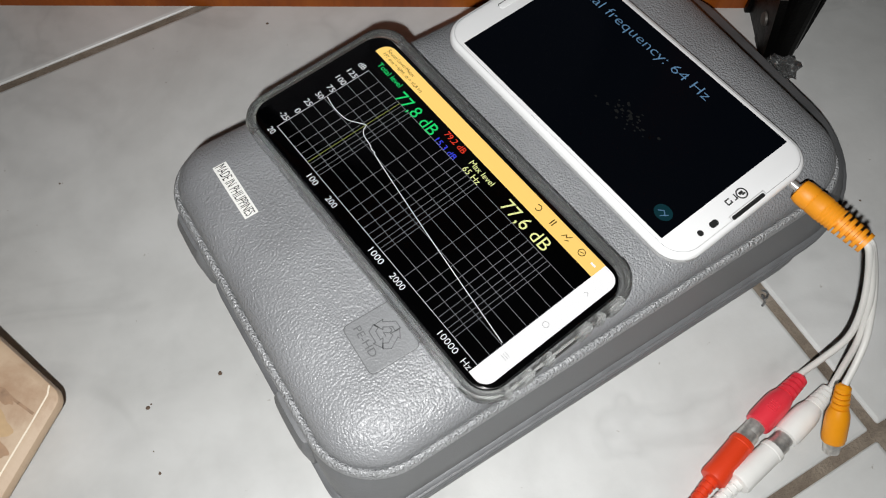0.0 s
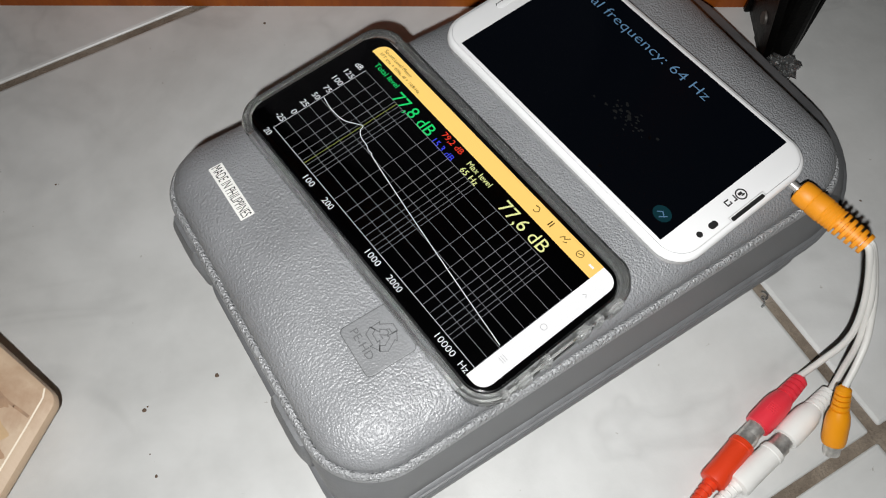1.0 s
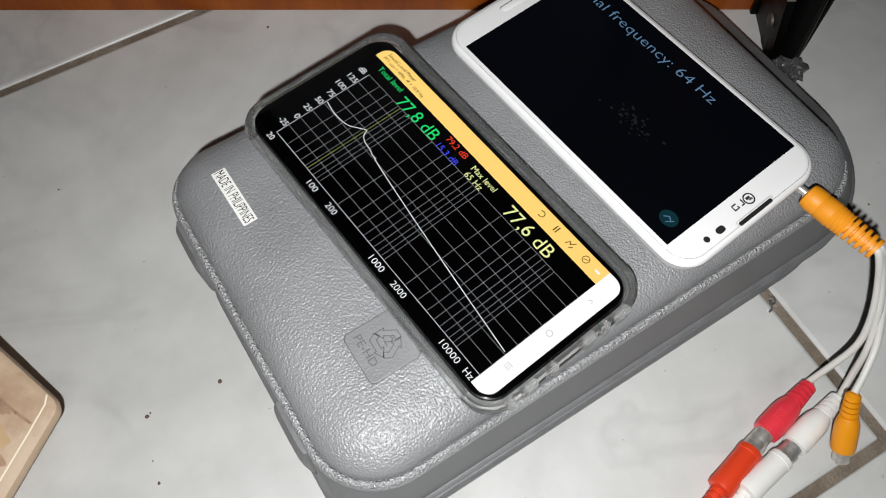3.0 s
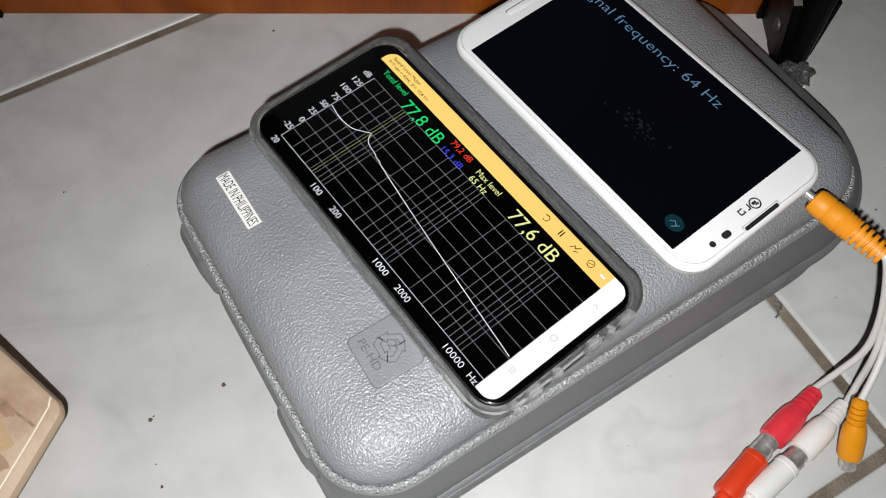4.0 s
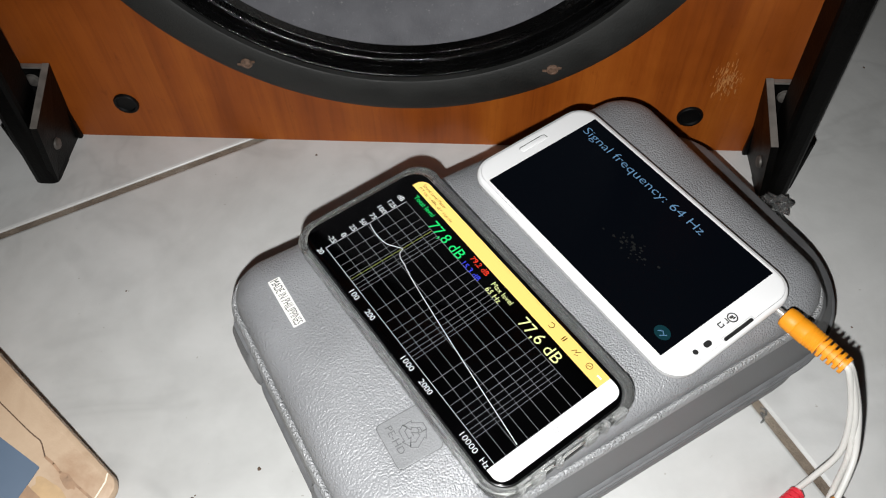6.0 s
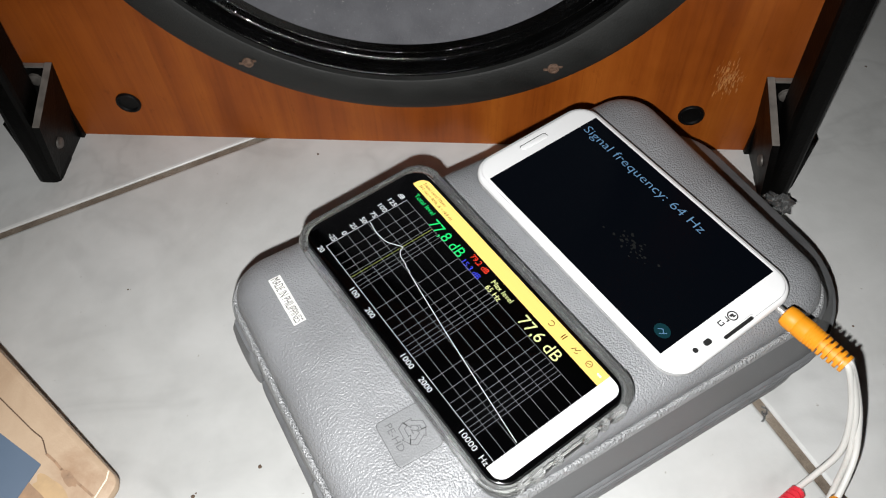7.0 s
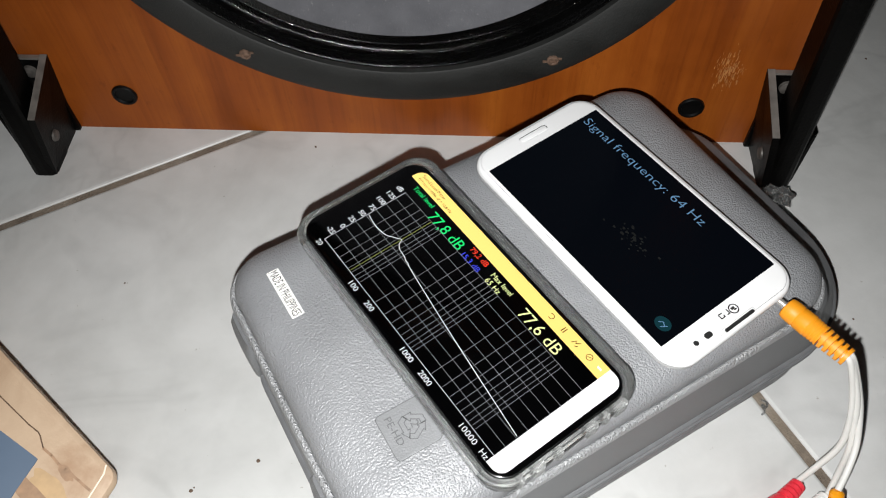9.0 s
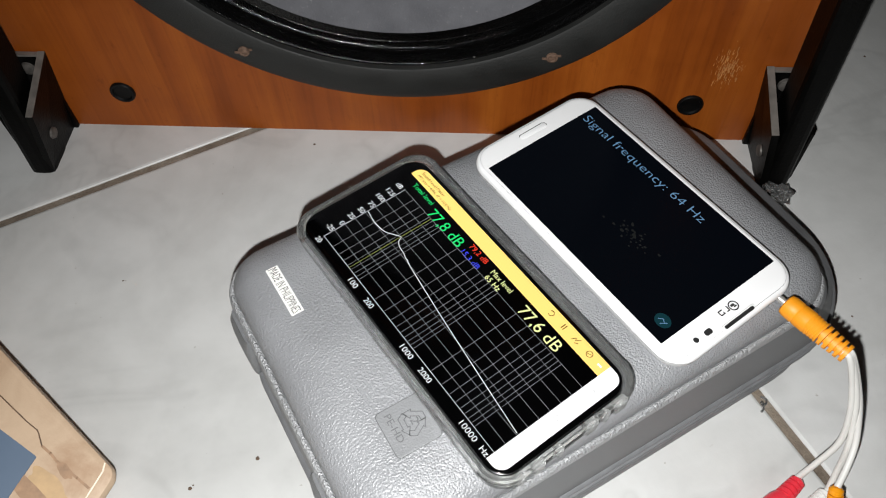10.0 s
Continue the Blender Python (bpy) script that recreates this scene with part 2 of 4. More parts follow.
# ---------------------------------------------------------------- mesh helpers
def part(name, bm, material, parent=None, label="", smooth=None):
    """Links a bmesh as one mesh object, under a thing or a part."""
    me = bpy.data.meshes.new(name)
    bmesh.ops.recalc_face_normals(bm, faces=bm.faces)
    if smooth is not None:
        for f in bm.faces:
            f.smooth = True
        for e in bm.edges:
            if len(e.link_faces) == 2 and e.calc_face_angle(0) > radians(smooth):
                e.smooth = False
    bm.to_mesh(me)
    bm.free()
    me.materials.append(material)
    ob = new(name, me)
    if parent:
        ob.parent = parent
    if label:
        tagged(ob, label)
    return ob


def thing(name, label, category, m=None, group="", kind=""):
    ob = new(name)
    ob.empty_display_size = 0.01
    tagged(ob, label, category, group, kind)
    if m is not None:
        ob.matrix_world = m
    return ob


def loft(rings, cap0=True, cap1=True, bm=None):
    """Skin a list of equal closed rings of points."""
    bm = bm or bmesh.new()
    vs = [[bm.verts.new(p) for p in ring] for ring in rings]
    n = len(rings[0])
    for r0, r1 in zip(vs, vs[1:]):
        for i in range(n):
            j = (i + 1) % n
            bm.faces.new((r0[i], r0[j], r1[j], r1[i]))
    if cap0:
        bm.faces.new(vs[0][::-1])
    if cap1:
        bm.faces.new(vs[-1])
    return bm


def fillet(quad, radii, z, n=8, inset=0.0):
    """A rounded ring through a convex four-cornered outline (anticlockwise), moved inwards by inset."""
    q = [Vector(p).to_2d() for p in quad]
    lines = []
    for i in range(4):
        a, b = q[i], q[(i + 1) % 4]
        d = (b - a).normalized()
        lines.append((a + Vector((-d.y, d.x)) * inset, d))
    pts = []
    for i in range(4):
        (a, d), (b, e) = lines[i - 1], lines[i]
        cr = d.x * e.y - d.y * e.x
        t = ((b - a).x * e.y - (b - a).y * e.x) / cr
        pts.append(a + d * t)
    ring = []
    for i in range(4):
        r = max(radii[i] - inset, radii[i] * 0.25, 0.00005)
        c, d0, d1 = pts[i], -lines[i - 1][1], lines[i][1]
        half = d0.angle(d1) / 2
        mid = (d0 + d1).normalized()
        centre = c + mid * (r / math.sin(half))
        a0 = c + d0 * (r / math.tan(half)) - centre
        a1 = c + d1 * (r / math.tan(half)) - centre
        t0, t1 = math.atan2(a0.y, a0.x), math.atan2(a1.y, a1.x)
        if t1 < t0:
            t1 += math.tau
        for k in range(n + 1):
            t = t0 + (t1 - t0) * k / n
            ring.append(Vector((centre.x + r * math.cos(t), centre.y + r * math.sin(t), z)))
    return ring


def rect(w, h, cx=0.0, cy=0.0):
    return [(cx - w / 2, cy - h / 2), (cx + w / 2, cy - h / 2), (cx + w / 2, cy + h / 2), (cx - w / 2, cy + h / 2)]


def slab(w, h, z0, z1, r, edge=0.0005, cx=0.0, cy=0.0, n=6):
    """A rounded plate with softened edges."""
    q, rr = rect(w, h, cx, cy), [r] * 4
    e = min(edge, (z1 - z0) / 2.2)
    return loft([fillet(q, rr, z0, n, e), fillet(q, rr, z0 + e, n), fillet(q, rr, z1 - e, n), fillet(q, rr, z1 - e * 0.3, n, e * 0.3), fillet(q, rr, z1, n, e)])


def box(x0, x1, y0, y1, z0, z1, edge=0.0006, bm=None):
    bm2 = bmesh.new()
    bmesh.ops.create_cube(bm2, size=1)
    for v in bm2.verts:
        v.co = Vector(((x0 + x1) / 2 + v.co.x * (x1 - x0), (y0 + y1) / 2 + v.co.y * (y1 - y0), (z0 + z1) / 2 + v.co.z * (z1 - z0)))
    if edge:
        bmesh.ops.bevel(bm2, geom=list(bm2.edges), offset=edge, segments=2, affect="EDGES")
    return bm2


def lathe(profile, n=40, axis="Z", caps=True):
    """Turn a list of (along, radius) about the axis."""
    rings = []
    for a, r in profile:
        ring = []
        for k in range(n):
            t = math.tau * k / n
            c, s = max(r, 1e-5) * math.cos(t), max(r, 1e-5) * math.sin(t)
            ring.append({"Z": Vector((c, s, a)), "X": Vector((a, c, s)), "Y": Vector((s, a, c))}[axis])
        rings.append(ring)
    return loft(rings, caps, caps)


def spline(points, steps=10):
    """A smooth line through the points (Catmull-Rom)."""
    p = [Vector(a) for a in points]
    p = [2 * p[0] - p[1]] + p + [2 * p[-1] - p[-2]]
    out = []
    for i in range(1, len(p) - 2):
        for k in range(steps):
            t = k / steps
            a, b, c, d = p[i - 1], p[i], p[i + 1], p[i + 2]
            out.append(0.5 * (2 * b + (c - a) * t + (2 * a - 5 * b + 4 * c - d) * t * t + (3 * b - a - 3 * c + d) * t ** 3))
    out.append(p[-2])
    return out


def tube(points, r, n=10, flat=1.0):
    pts = [Vector(p) for p in points]
    rings, side = [], Vector((0, 0, 1))
    for i, p in enumerate(pts):
        d = (pts[min(i + 1, len(pts) - 1)] - pts[max(i - 1, 0)]).normalized()
        side = (side - d * side.dot(d))
        side = side.normalized() if side.length > 1e-6 else d.orthogonal().normalized()
        up = d.cross(side)
        rad = r(i / (len(pts) - 1)) if callable(r) else r
        rings.append([p + (side * math.cos(math.tau * k / n) * flat + up * math.sin(math.tau * k / n)) * rad for k in range(n)])
    return loft(rings)


def strips(lines, bm=None):
    """Flat strokes: rows of (x0, y0, x1, y1, width, z)."""
    bm = bm or bmesh.new()
    for x0, y0, x1, y1, w, z in lines:
        d = Vector((x1 - x0, y1 - y0))
        s = Vector((-d.y, d.x)).normalized() * w / 2
        e = d.normalized() * w * 0.2
        bm.faces.new([bm.verts.new((p.x, p.y, z)) for p in (Vector((x0, y0)) - s - e, Vector((x1, y1)) - s + e, Vector((x1, y1)) + s + e, Vector((x0, y0)) + s - e)])
    return bm


def lettering(name, text, x, y, z, width, height, material, parent, align="LEFT", label="", thick=0.0, slim=0.0):
    """Words laid flat, scaled to a width and a capital's height."""
    cu = bpy.data.curves.new(name, "FONT")
    cu.body, cu.size, cu.extrude = text, 1.0, thick
    cu.offset = -slim
    cu.resolution_u = 3
    tmp = bpy.data.objects.new(name, cu)
    me = bpy.data.meshes.new_from_object(tmp)
    bpy.data.objects.remove(tmp)
    bpy.data.curves.remove(cu)
    xs = [v.co.x for v in me.vertices]
    x0, x1 = min(xs), max(xs)
    kx, ky = width / (x1 - x0), height / 0.69
    shift = {"LEFT": 0.0, "RIGHT": -width, "CENTER": -width / 2}[align]
    for v in me.vertices:
        v.co = Vector((x + shift + (v.co.x - x0) * kx, y + v.co.y * ky, z + v.co.z))
    me.name = name
    me.materials.append(material)
    ob = new(name, me)
    ob.parent = parent
    if label:
        tagged(ob, label)
    return ob


# ---------------------------------------------------------------- the room
floor = thing("floor", "pale marbled ceramic tile floor with brown grout joints", "floor", kind="structure")
TILE_TURN, PITCH, JOINT = 30.3, 0.3955, 0.0056
bm = bmesh.new()
bmesh.ops.create_grid(bm, x_segments=2, y_segments=2, size=3.5)
for v in bm.verts:
    v.co.z = -0.0016
part("grout_bed", bm, GROUT, floor, "brown sandy grout")

for nm, (x0, x1, y0, y1) in {"wall_north": (-3.1, 3.1, 3.0, 3.1), "wall_south": (-3.1, 3.1, -3.1, -3.0), "wall_west": (-3.1, -3.0, -3.0, 3.0), "wall_east": (3.0, 3.1, -3.0, 3.0)}.items():
    tagged(part(nm, box(x0, x1, y0, y1, 0.0, 2.6, 0), WALLPAINT), "plain painted wall of the dark room", "wall", kind="structure")
tagged(part("ceiling", box(-3.1, 3.1, -3.1, 3.1, 2.6, 2.7, 0), WALLPAINT), "plain painted ceiling of the dark room", "ceiling", kind="structure")


# ---------------------------------------------------------------- loudspeaker
SX, BAFFLE = -0.045, 0.3873
speaker = thing("loudspeaker", "large wood-veneer loudspeaker with a black woofer standing on the tiles", "loudspeaker", pose(SX, BAFFLE, 0))
WZ, RIM = 0.2266, 0.1905

# cabinet: a front board with a round opening, and the box behind it
HALF, TOP, DEEP = 0.240, 0.62, 0.36
bm = bmesh.new()
N = 96
hole0 = [bm.verts.new((0.176 * math.cos(math.tau * k / N), 0, WZ + 0.176 * math.sin(math.tau * k / N))) for k in range(N)]
hole1 = [bm.verts.new((v.co.x, 0.022, v.co.z)) for v in hole0]
edge0 = []
for k in range(N):
    c, s = math.cos(math.tau * k / N), math.sin(math.tau * k / N)
    reach = min(HALF / abs(c) if abs(c) > 1e-6 else 9, (TOP - WZ) / s if s > 1e-6 else 9, -WZ / s if s < -1e-6 else 9)
    edge0.append(bm.verts.new((c * reach, 0, WZ + s * reach)))
for k in range(N):
    j = (k + 1) % N
    bm.faces.new((hole0[k], hole0[j], edge0[j], edge0[k]))
    bm.faces.new((hole0[k], hole1[k], hole1[j], hole0[j]))
corner = {(sx, sz): bm.verts.new((sx * HALF, 0, z)) for sx in (-1, 1) for sz, z in ((0, 0), (1, TOP))}
for k in range(N):
    j = (k + 1) % N
    a, b = edge0[k].co, edge0[j].co
    if abs(a.x - b.x) > 1e-5 and abs(a.z - b.z) > 1e-5:
        sx, sz = (1 if a.x + b.x > 0 else -1), (1 if a.z + b.z > 2 * WZ else 0)
        bm.faces.new((edge0[k], edge0[j], corner[sx, sz]))
part("front_board", bm, WOOD, speaker)
bm = box(-HALF, HALF, 0.024, DEEP, 0.0, TOP, 0)
bmesh.ops.delete(bm, geom=[f for f in bm.faces if f.normal.y < -0.9], context="FACES_ONLY")
part("cabinet_box", bm, WOOD, speaker)

woofer = part("woofer", lathe([(-0.0030, 0.1644), (-0.0062, 0.1648), (-0.0071, 0.1659), (-0.0074, 0.1760), (-0.0066, 0.1850), (-0.0034, RIM), (0.0, RIM), (0.0, 0.1644), (-0.0030, 0.1644)], 128, "Y", False), GASKET, speaker, "dark grey gasket ring of the woofer", 40)
woofer.location.z = WZ
roll = []
for k in range(61):
    u = k / 60
    hump = abs(math.sin(math.pi * u / 0.34)) * (0.0058 if u < 0.34 else 0.0034) if u < 0.68 else 0.0
    roll.append((-0.0020 + 0.0090 * min(1.0, u / 0.2 + 0.0) * (0.75 + 0.25 * u) - hump, 0.1652 - 0.0172 * u))
rings = [[Vector((r * math.sin(math.tau * k / 160), a, r * math.cos(math.tau * k / 160))) for k in range(160)] for a, r in roll]
part("surround", loft(rings, False, False), DOPED, woofer, "glossy black doped cloth surround", 60)
rings = [[Vector((r * math.sin(math.tau * k / 96), a, r * math.cos(math.tau * k / 96))) for k in range(96)] for a, r in ((0.0074, 0.1494), (0.0080, 0.1479), (0.020, 0.127), (0.045, 0.088), (0.066, 0.056), (0.063, 0.052), (0.052, 0.034), (0.047, 0.012), (0.0465, 0.001))]
part("cone", loft(rings, False, True), CONE, woofer, "grey paper cone", 50)
for sgn in (-1, 1):
    c = Vector((sgn * 0.0918, -0.0074, -0.1515))
    bm = lathe([(0.0, 0.0036), (-0.0010, 0.0034), (-0.0013, 0.0024), (-0.0006, 0.0020), (-0.0008, 0.0004)], 20, "Y")
    bmesh.ops.translate(bm, verts=bm.verts, vec=c)
    for sx, sz in ((0.0025, 0.0012), (-0.0030, -0.001)):
        b2 = box(-0.0028, 0.0028, -0.0006, 0.0002, -0.0008, 0.0008, 0.0002)
        bmesh.ops.translate(b2, verts=b2.verts, vec=c + Vector((sx, 0, sz)))
        me = bpy.data.meshes.new("t")
        b2.to_mesh(me)
        b2.free()
        bm.from_mesh(me)
        bpy.data.meshes.remove(me)
    part("screw", bm, RUST, woofer, "rusty screw in the gasket", 40)
for sgn in (-1, 1):
    cap = part("hole_plug", lathe([(0.004, 0.0080), (-0.0012, 0.0082), (-0.0020, 0.0076), (-0.0019, 0.0064), (-0.0007, 0.0058), (-0.0005, 0.0005)], 32, "Y"), RUBBER, speaker, "black round plug in the front board", 40)
    cap.location = (sgn * 0.1838, 0, 0.0318)
# rubbed mark on the veneer
random.seed(4)
bm = bmesh.new()
for _ in range(150):
    cx, cz = random.gauss(0, 0.0040), random.gauss(0, 0.0060)
    ln = random.uniform(0.0006, 0.0045)
    w = random.uniform(0.00008, 0.00030)
    bm.faces.new([bm.verts.new((cx + a * w, -0.0003 - _ * 3e-6, cz + b * ln / 2)) for a, b in ((-1, -1), (1, -1), (1.2, 1), (-0.6, 1))])
mark = part("scuff_mark", bm, plain("scuffed_veneer", (0.41, 0.17, 0.05), 0.7, 0, 0.3, 300), speaker, "pale scuff rubbed through the veneer")
mark.location = (0.1980, 0, 0.063)

# slanted steel legs with angle brackets, one on each side
for sgn in (-1, 1):
    def sx(b0):
        for v in b0.verts:
            v.co.x *= sgn
        return b0
    rings = []
    for z, y in ((0.0, 0.0), (0.30, 0.030)):
        y0 = -0.0445 + y
        prof = [(0.2285, y0 + 0.0040), (0.2293, y0 + 0.0016), (0.2315, y0 + 0.0003), (0.2340, y0), (0.2405, y0), (0.2432, y0 + 0.0008), (0.2450, y0 + 0.0026), (0.2457, y0 + 0.0055), (0.2457, y0 + 0.017), (0.2425, y0 + 0.017), (0.2425, y0 + 0.006), (0.2318, y0 + 0.006), (0.2318, y0 + 0.0215), (0.2285, y0 + 0.0215)]
        rings.append([Vector((px, py, z)) for px, py in prof])
    leg = part("leg", sx(loft(rings)), BLACK_METAL, speaker, "black painted steel leg leaning against the front")
    lo = sx(box(0.2462, 0.2492, -0.036, -0.014, 0.004, 0.046, 0.0008))
    part("side_plate", lo, BLACK_METAL, leg)
    plate8 = [(0.2290, -0.0006, 0.0), (0.2290, -0.0430, 0.0), (0.2205, -0.0425, 0.0505), (0.2205, -0.0006, 0.0655)]
    brk = part("bracket", sx(loft([[Vector(p) for p in plate8], [Vector((p[0] + 0.0045, p[1], p[2])) for p in plate8]])), BLACK_METAL, leg, "black steel angle bracket with worn edges")
    part("back_flange", sx(box(0.2256, 0.2415, -0.0040, -0.0006, 0.0, 0.0640, 0.0004)), BLACK_METAL, brk)
    top4 = [(0.2206, -0.0425), (0.2249, -0.0425), (0.2249, -0.0010), (0.2206, -0.0010)]
    def edge_z(y):
        return 0.0655 + (y + 0.0006) * 0.015 / 0.0419
    part("worn_edge", sx(loft([[Vector((x, y, edge_z(y) + d)) for x, y in top4] for d in (0.0001, 0.0006)])), WORN_METAL, brk, "bare worn metal edge")
    part("worn_edge", sx(box(0.2251, 0.2415, -0.0042, -0.0010, 0.0640, 0.0655, 0.0001)), WORN_METAL, brk, "bare worn metal edge")
    b = lathe([(0.0, 0.0046), (-0.0018, 0.0043), (-0.0028, 0.0026), (-0.0028, 0.0003)], 16, "Y")
    bmesh.ops.translate(b, verts=b.verts, vec=(0.2345, -0.0042, 0.0550))
    part("bolt", sx(b), DULL, brk, "dull bolt head", 40)
    b = lathe([(0.0, 0.0040), (-0.0014, 0.0036), (-0.0018, 0.0020), (-0.0018, 0.0003)], 16, "X")
    bmesh.ops.translate(b, verts=b.verts, vec=(0.2258, -0.0285, 0.0220))
    part("bolt", sx(b), DULL, brk, "dull bolt head", 40)


# ---------------------------------------------------------------- grey carrying case
CASE_TURN = 33.2
case = thing("carrying_case", "grey plastic carrying case with leather-grained lid on the tiles", "case", pose(0, 0, 0, 0, 0, CASE_TURN))
GROOVE = [(0.0255, 0.0950), (0.2792, 0.0945), (0.2790, 0.2570), (0.0250, 0.2580)]
RG = [0.026, 0.024, 0.022, 0.021]
RISE, TOPZ, DOME = 0.0665, 0.0805, 0.029
rings = []
for k in range(15):
    u = k / 14
    s = DOME * (1 - math.cos(u * math.pi / 2)) ** 1.15
    z = RISE + (TOPZ - RISE) * math.sin(u * math.pi / 2) ** 0.9
    rings.append(fillet(GROOVE, RG, z, 12, s))
rings.insert(0, fillet(GROOVE, RG, RISE - 0.003, 12, -0.0003))
inner = fillet(GROOVE, RG, TOPZ + 0.0002, 12, DOME + 0.02)
lid = part("lid", loft(rings + [inner], False, True), LEATHER, case, "leather-grained domed lid panel", 50)
# coarse bead round the lid panel
bead = []
for off, z in ((0.0004, RISE - 0.0016), (-0.0003, RISE + 0.0001), (-0.0012, RISE + 0.0007), (-0.0022, RISE + 0.0003), (-0.0029, RISE - 0.0010), (-0.0033, RISE - 0.0032)):
    bead.append(fillet(GROOVE, RG, z, 12, off))
part("bead", loft(bead, False, False), BEAD, lid, "coarse-grained bead round the lid", 60)
# smooth wall of the lid down to the seam
LIP = [(0.0202, 0.0882), (0.3160, 0.0852), (0.3165, 0.2480), (0.0206, 0.2430)]
RL = [0.022, 0.055, 0.034, 0.034]
RM = [0.022, 0.032, 0.028, 0.030]
MID = [(0.0210, 0.0896), (0.2885, 0.0880), (0.2890, 0.2540), (0.0215, 0.2480)]
UP = [(0.0225, 0.0920), (0.2836, 0.0912), (0.2830, 0.2585), (0.0222, 0.2585)]
wall = [fillet(GROOVE, RG, RISE - 0.0024, 12, -0.0015), fillet(GROOVE, RG, RISE - 0.0026, 12, -0.0030), fillet(UP, RG, RISE - 0.0050, 12), fillet(MID, RM, 0.0475, 12), fillet(LIP, RL, 0.0345, 12, 0.0004), fillet(LIP, RL, 0.0341, 12, -0.0008), fillet(LIP, RL, 0.0336, 12, -0.0014), fillet(LIP, RL, 0.0322, 12, -0.0014), fillet(LIP, RL, 0.0316, 12, -0.0006), fillet(LIP, RL, 0.0315, 12, 0.0045)]
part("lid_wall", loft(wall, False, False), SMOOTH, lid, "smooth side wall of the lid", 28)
BASE = [(0.0200, 0.0856), (0.3090, 0.0824), (0.3110, 0.2480), (0.0200, 0.2430)]
RB = [0.022, 0.064, 0.034, 0.034]
base = [fillet(LIP, RL, 0.0298, 12, 0.0045), fillet(LIP, RL, 0.0296, 12, -0.0008), fillet(LIP, RL, 0.0291, 12, -0.0018), fillet(LIP, RL, 0.0284, 12, -0.0022), fillet(LIP, RL, 0.0268, 12, -0.0022), fillet(LIP, RL, 0.0262, 12, -0.0010), fillet(BASE, RB, 0.0240, 12, 0.0012), fillet(BASE, RB, 0.0228, 12, 0.0002), fillet(BASE, RB, 0.0200, 12), fillet(BASE, RB, 0.0170, 12, 0.0006), fillet(BASE, RB, 0.0140, 12, 0.003), fillet(BASE, RB, 0.006, 12, 0.011), fillet(BASE, RB, 0.0, 12, 0.014)]
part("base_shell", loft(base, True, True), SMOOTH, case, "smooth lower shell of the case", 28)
# moulded bosses beside the lid
for mid_b, half in ((0.2270, 0.0125), (0.1330, 0.0140)):
    rings = []
    for z, k in ((0.029, 0.6), (0.032, 0.95), (0.048, 1.0), (0.057, 0.85), (0.0625, 0.35)):
        pts = []
        for i in range(20):
            t = math.tau * i / 20
            c, s = math.cos(t), math.sin(t)
            pts.append(Vector((0.0218 + 0.0044 * k * math.copysign(abs(c) ** 0.6, c), mid_b + half * (0.75 + 0.25 * k) * math.copysign(abs(s) ** 0.5, s), z)))
        rings.append(pts)
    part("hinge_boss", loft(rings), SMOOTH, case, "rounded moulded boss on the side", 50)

# flat recycling plate with raised marks; their relief shading is painted darker grey
inv = case.matrix_world.inverted()
pc = inv @ Vector((-0.0204, 0.1490, 0))
plate = part("recycling_plate", slab(0.0212, 0.0218, TOPZ - 0.0004, TOPZ + 0.00025, 0.0022, 0.0002, pc.x, pc.y), PATCH, lid, "flat plate with recycling mark and raised letters")
PZ = TOPZ + 0.00028
ring = fillet(rect(0.0214, 0.0220, pc.x, pc.y), [0.0022] * 4, TOPZ + 0.00022, 6)
part("plate_edge", strips([(a.x, a.y, b.x, b.y, 0.00035, TOPZ + 0.00026) for a, b in zip(ring, ring[1:] + ring[:1])]), EMBOSS_SHADE, plate, "fine dark line painted as the shaded groove round the plate")
lets = lettering("raised_letters", "PE-HD", 0, 0, 0, 0.0134, 0.0031, EMBOSS_SHADE, plate, "CENTER", "", 0.00012)
lets.matrix_local = pose(pc.x - 0.0074, pc.y + 0.0016, PZ, 0, 0, -90)
bm = bmesh.new()
ARROW = [(-0.0042, 0.0050), (0.0010, 0.0050), (0.0010, 0.0060), (0.0044, 0.0039), (0.0010, 0.0017), (0.0010, 0.0028), (-0.0028, 0.0028), (-0.0038, 0.0010), (-0.0058, 0.0022)]
for k in range(3):
    c, s = math.cos(math.tau * k / 3 + math.pi), math.sin(math.tau * k / 3 + math.pi)
    loop = [Vector((n * c - u * s, n * s + u * c)) * 0.96 for u, n in ARROW]
    strips([(u.x, u.y, w.x, w.y, 0.00042, 0) for u, w in zip(loop, loop[1:] + loop[:1])], bm)
arrows = part("recycling_arrows", bm, EMBOSS_SHADE, plate, "three arrows in a ring, their relief shading painted in darker grey")
arrows.location = (pc.x + 0.0020, pc.y + 0.0002, PZ)
two = lettering("raised_digit", "2", 0, 0, 0, 0.0024, 0.0036, EMBOSS_SHADE, plate, "CENTER")
two.matrix_local = pose(pc.x + 0.0014, pc.y + 0.0004, PZ, 0, 0, -90)

# paper label on the lid
sticker = tagged(part("label_sticker", slab(0.0290, 0.0062, 0, 0.0002, 0.0002, 0.00005), PAPER), "small white paper label with black capitals stuck on the case", "label")
sticker.matrix_world = pose(-0.0832, 0.2120, TOPZ + 0.0001, 0, 0, -55.2)
lettering("inscription", "MADE IN PHILIPPINES", 0, -0.0021, 0.00025, 0.0278, 0.0043, INK, sticker, "CENTER")


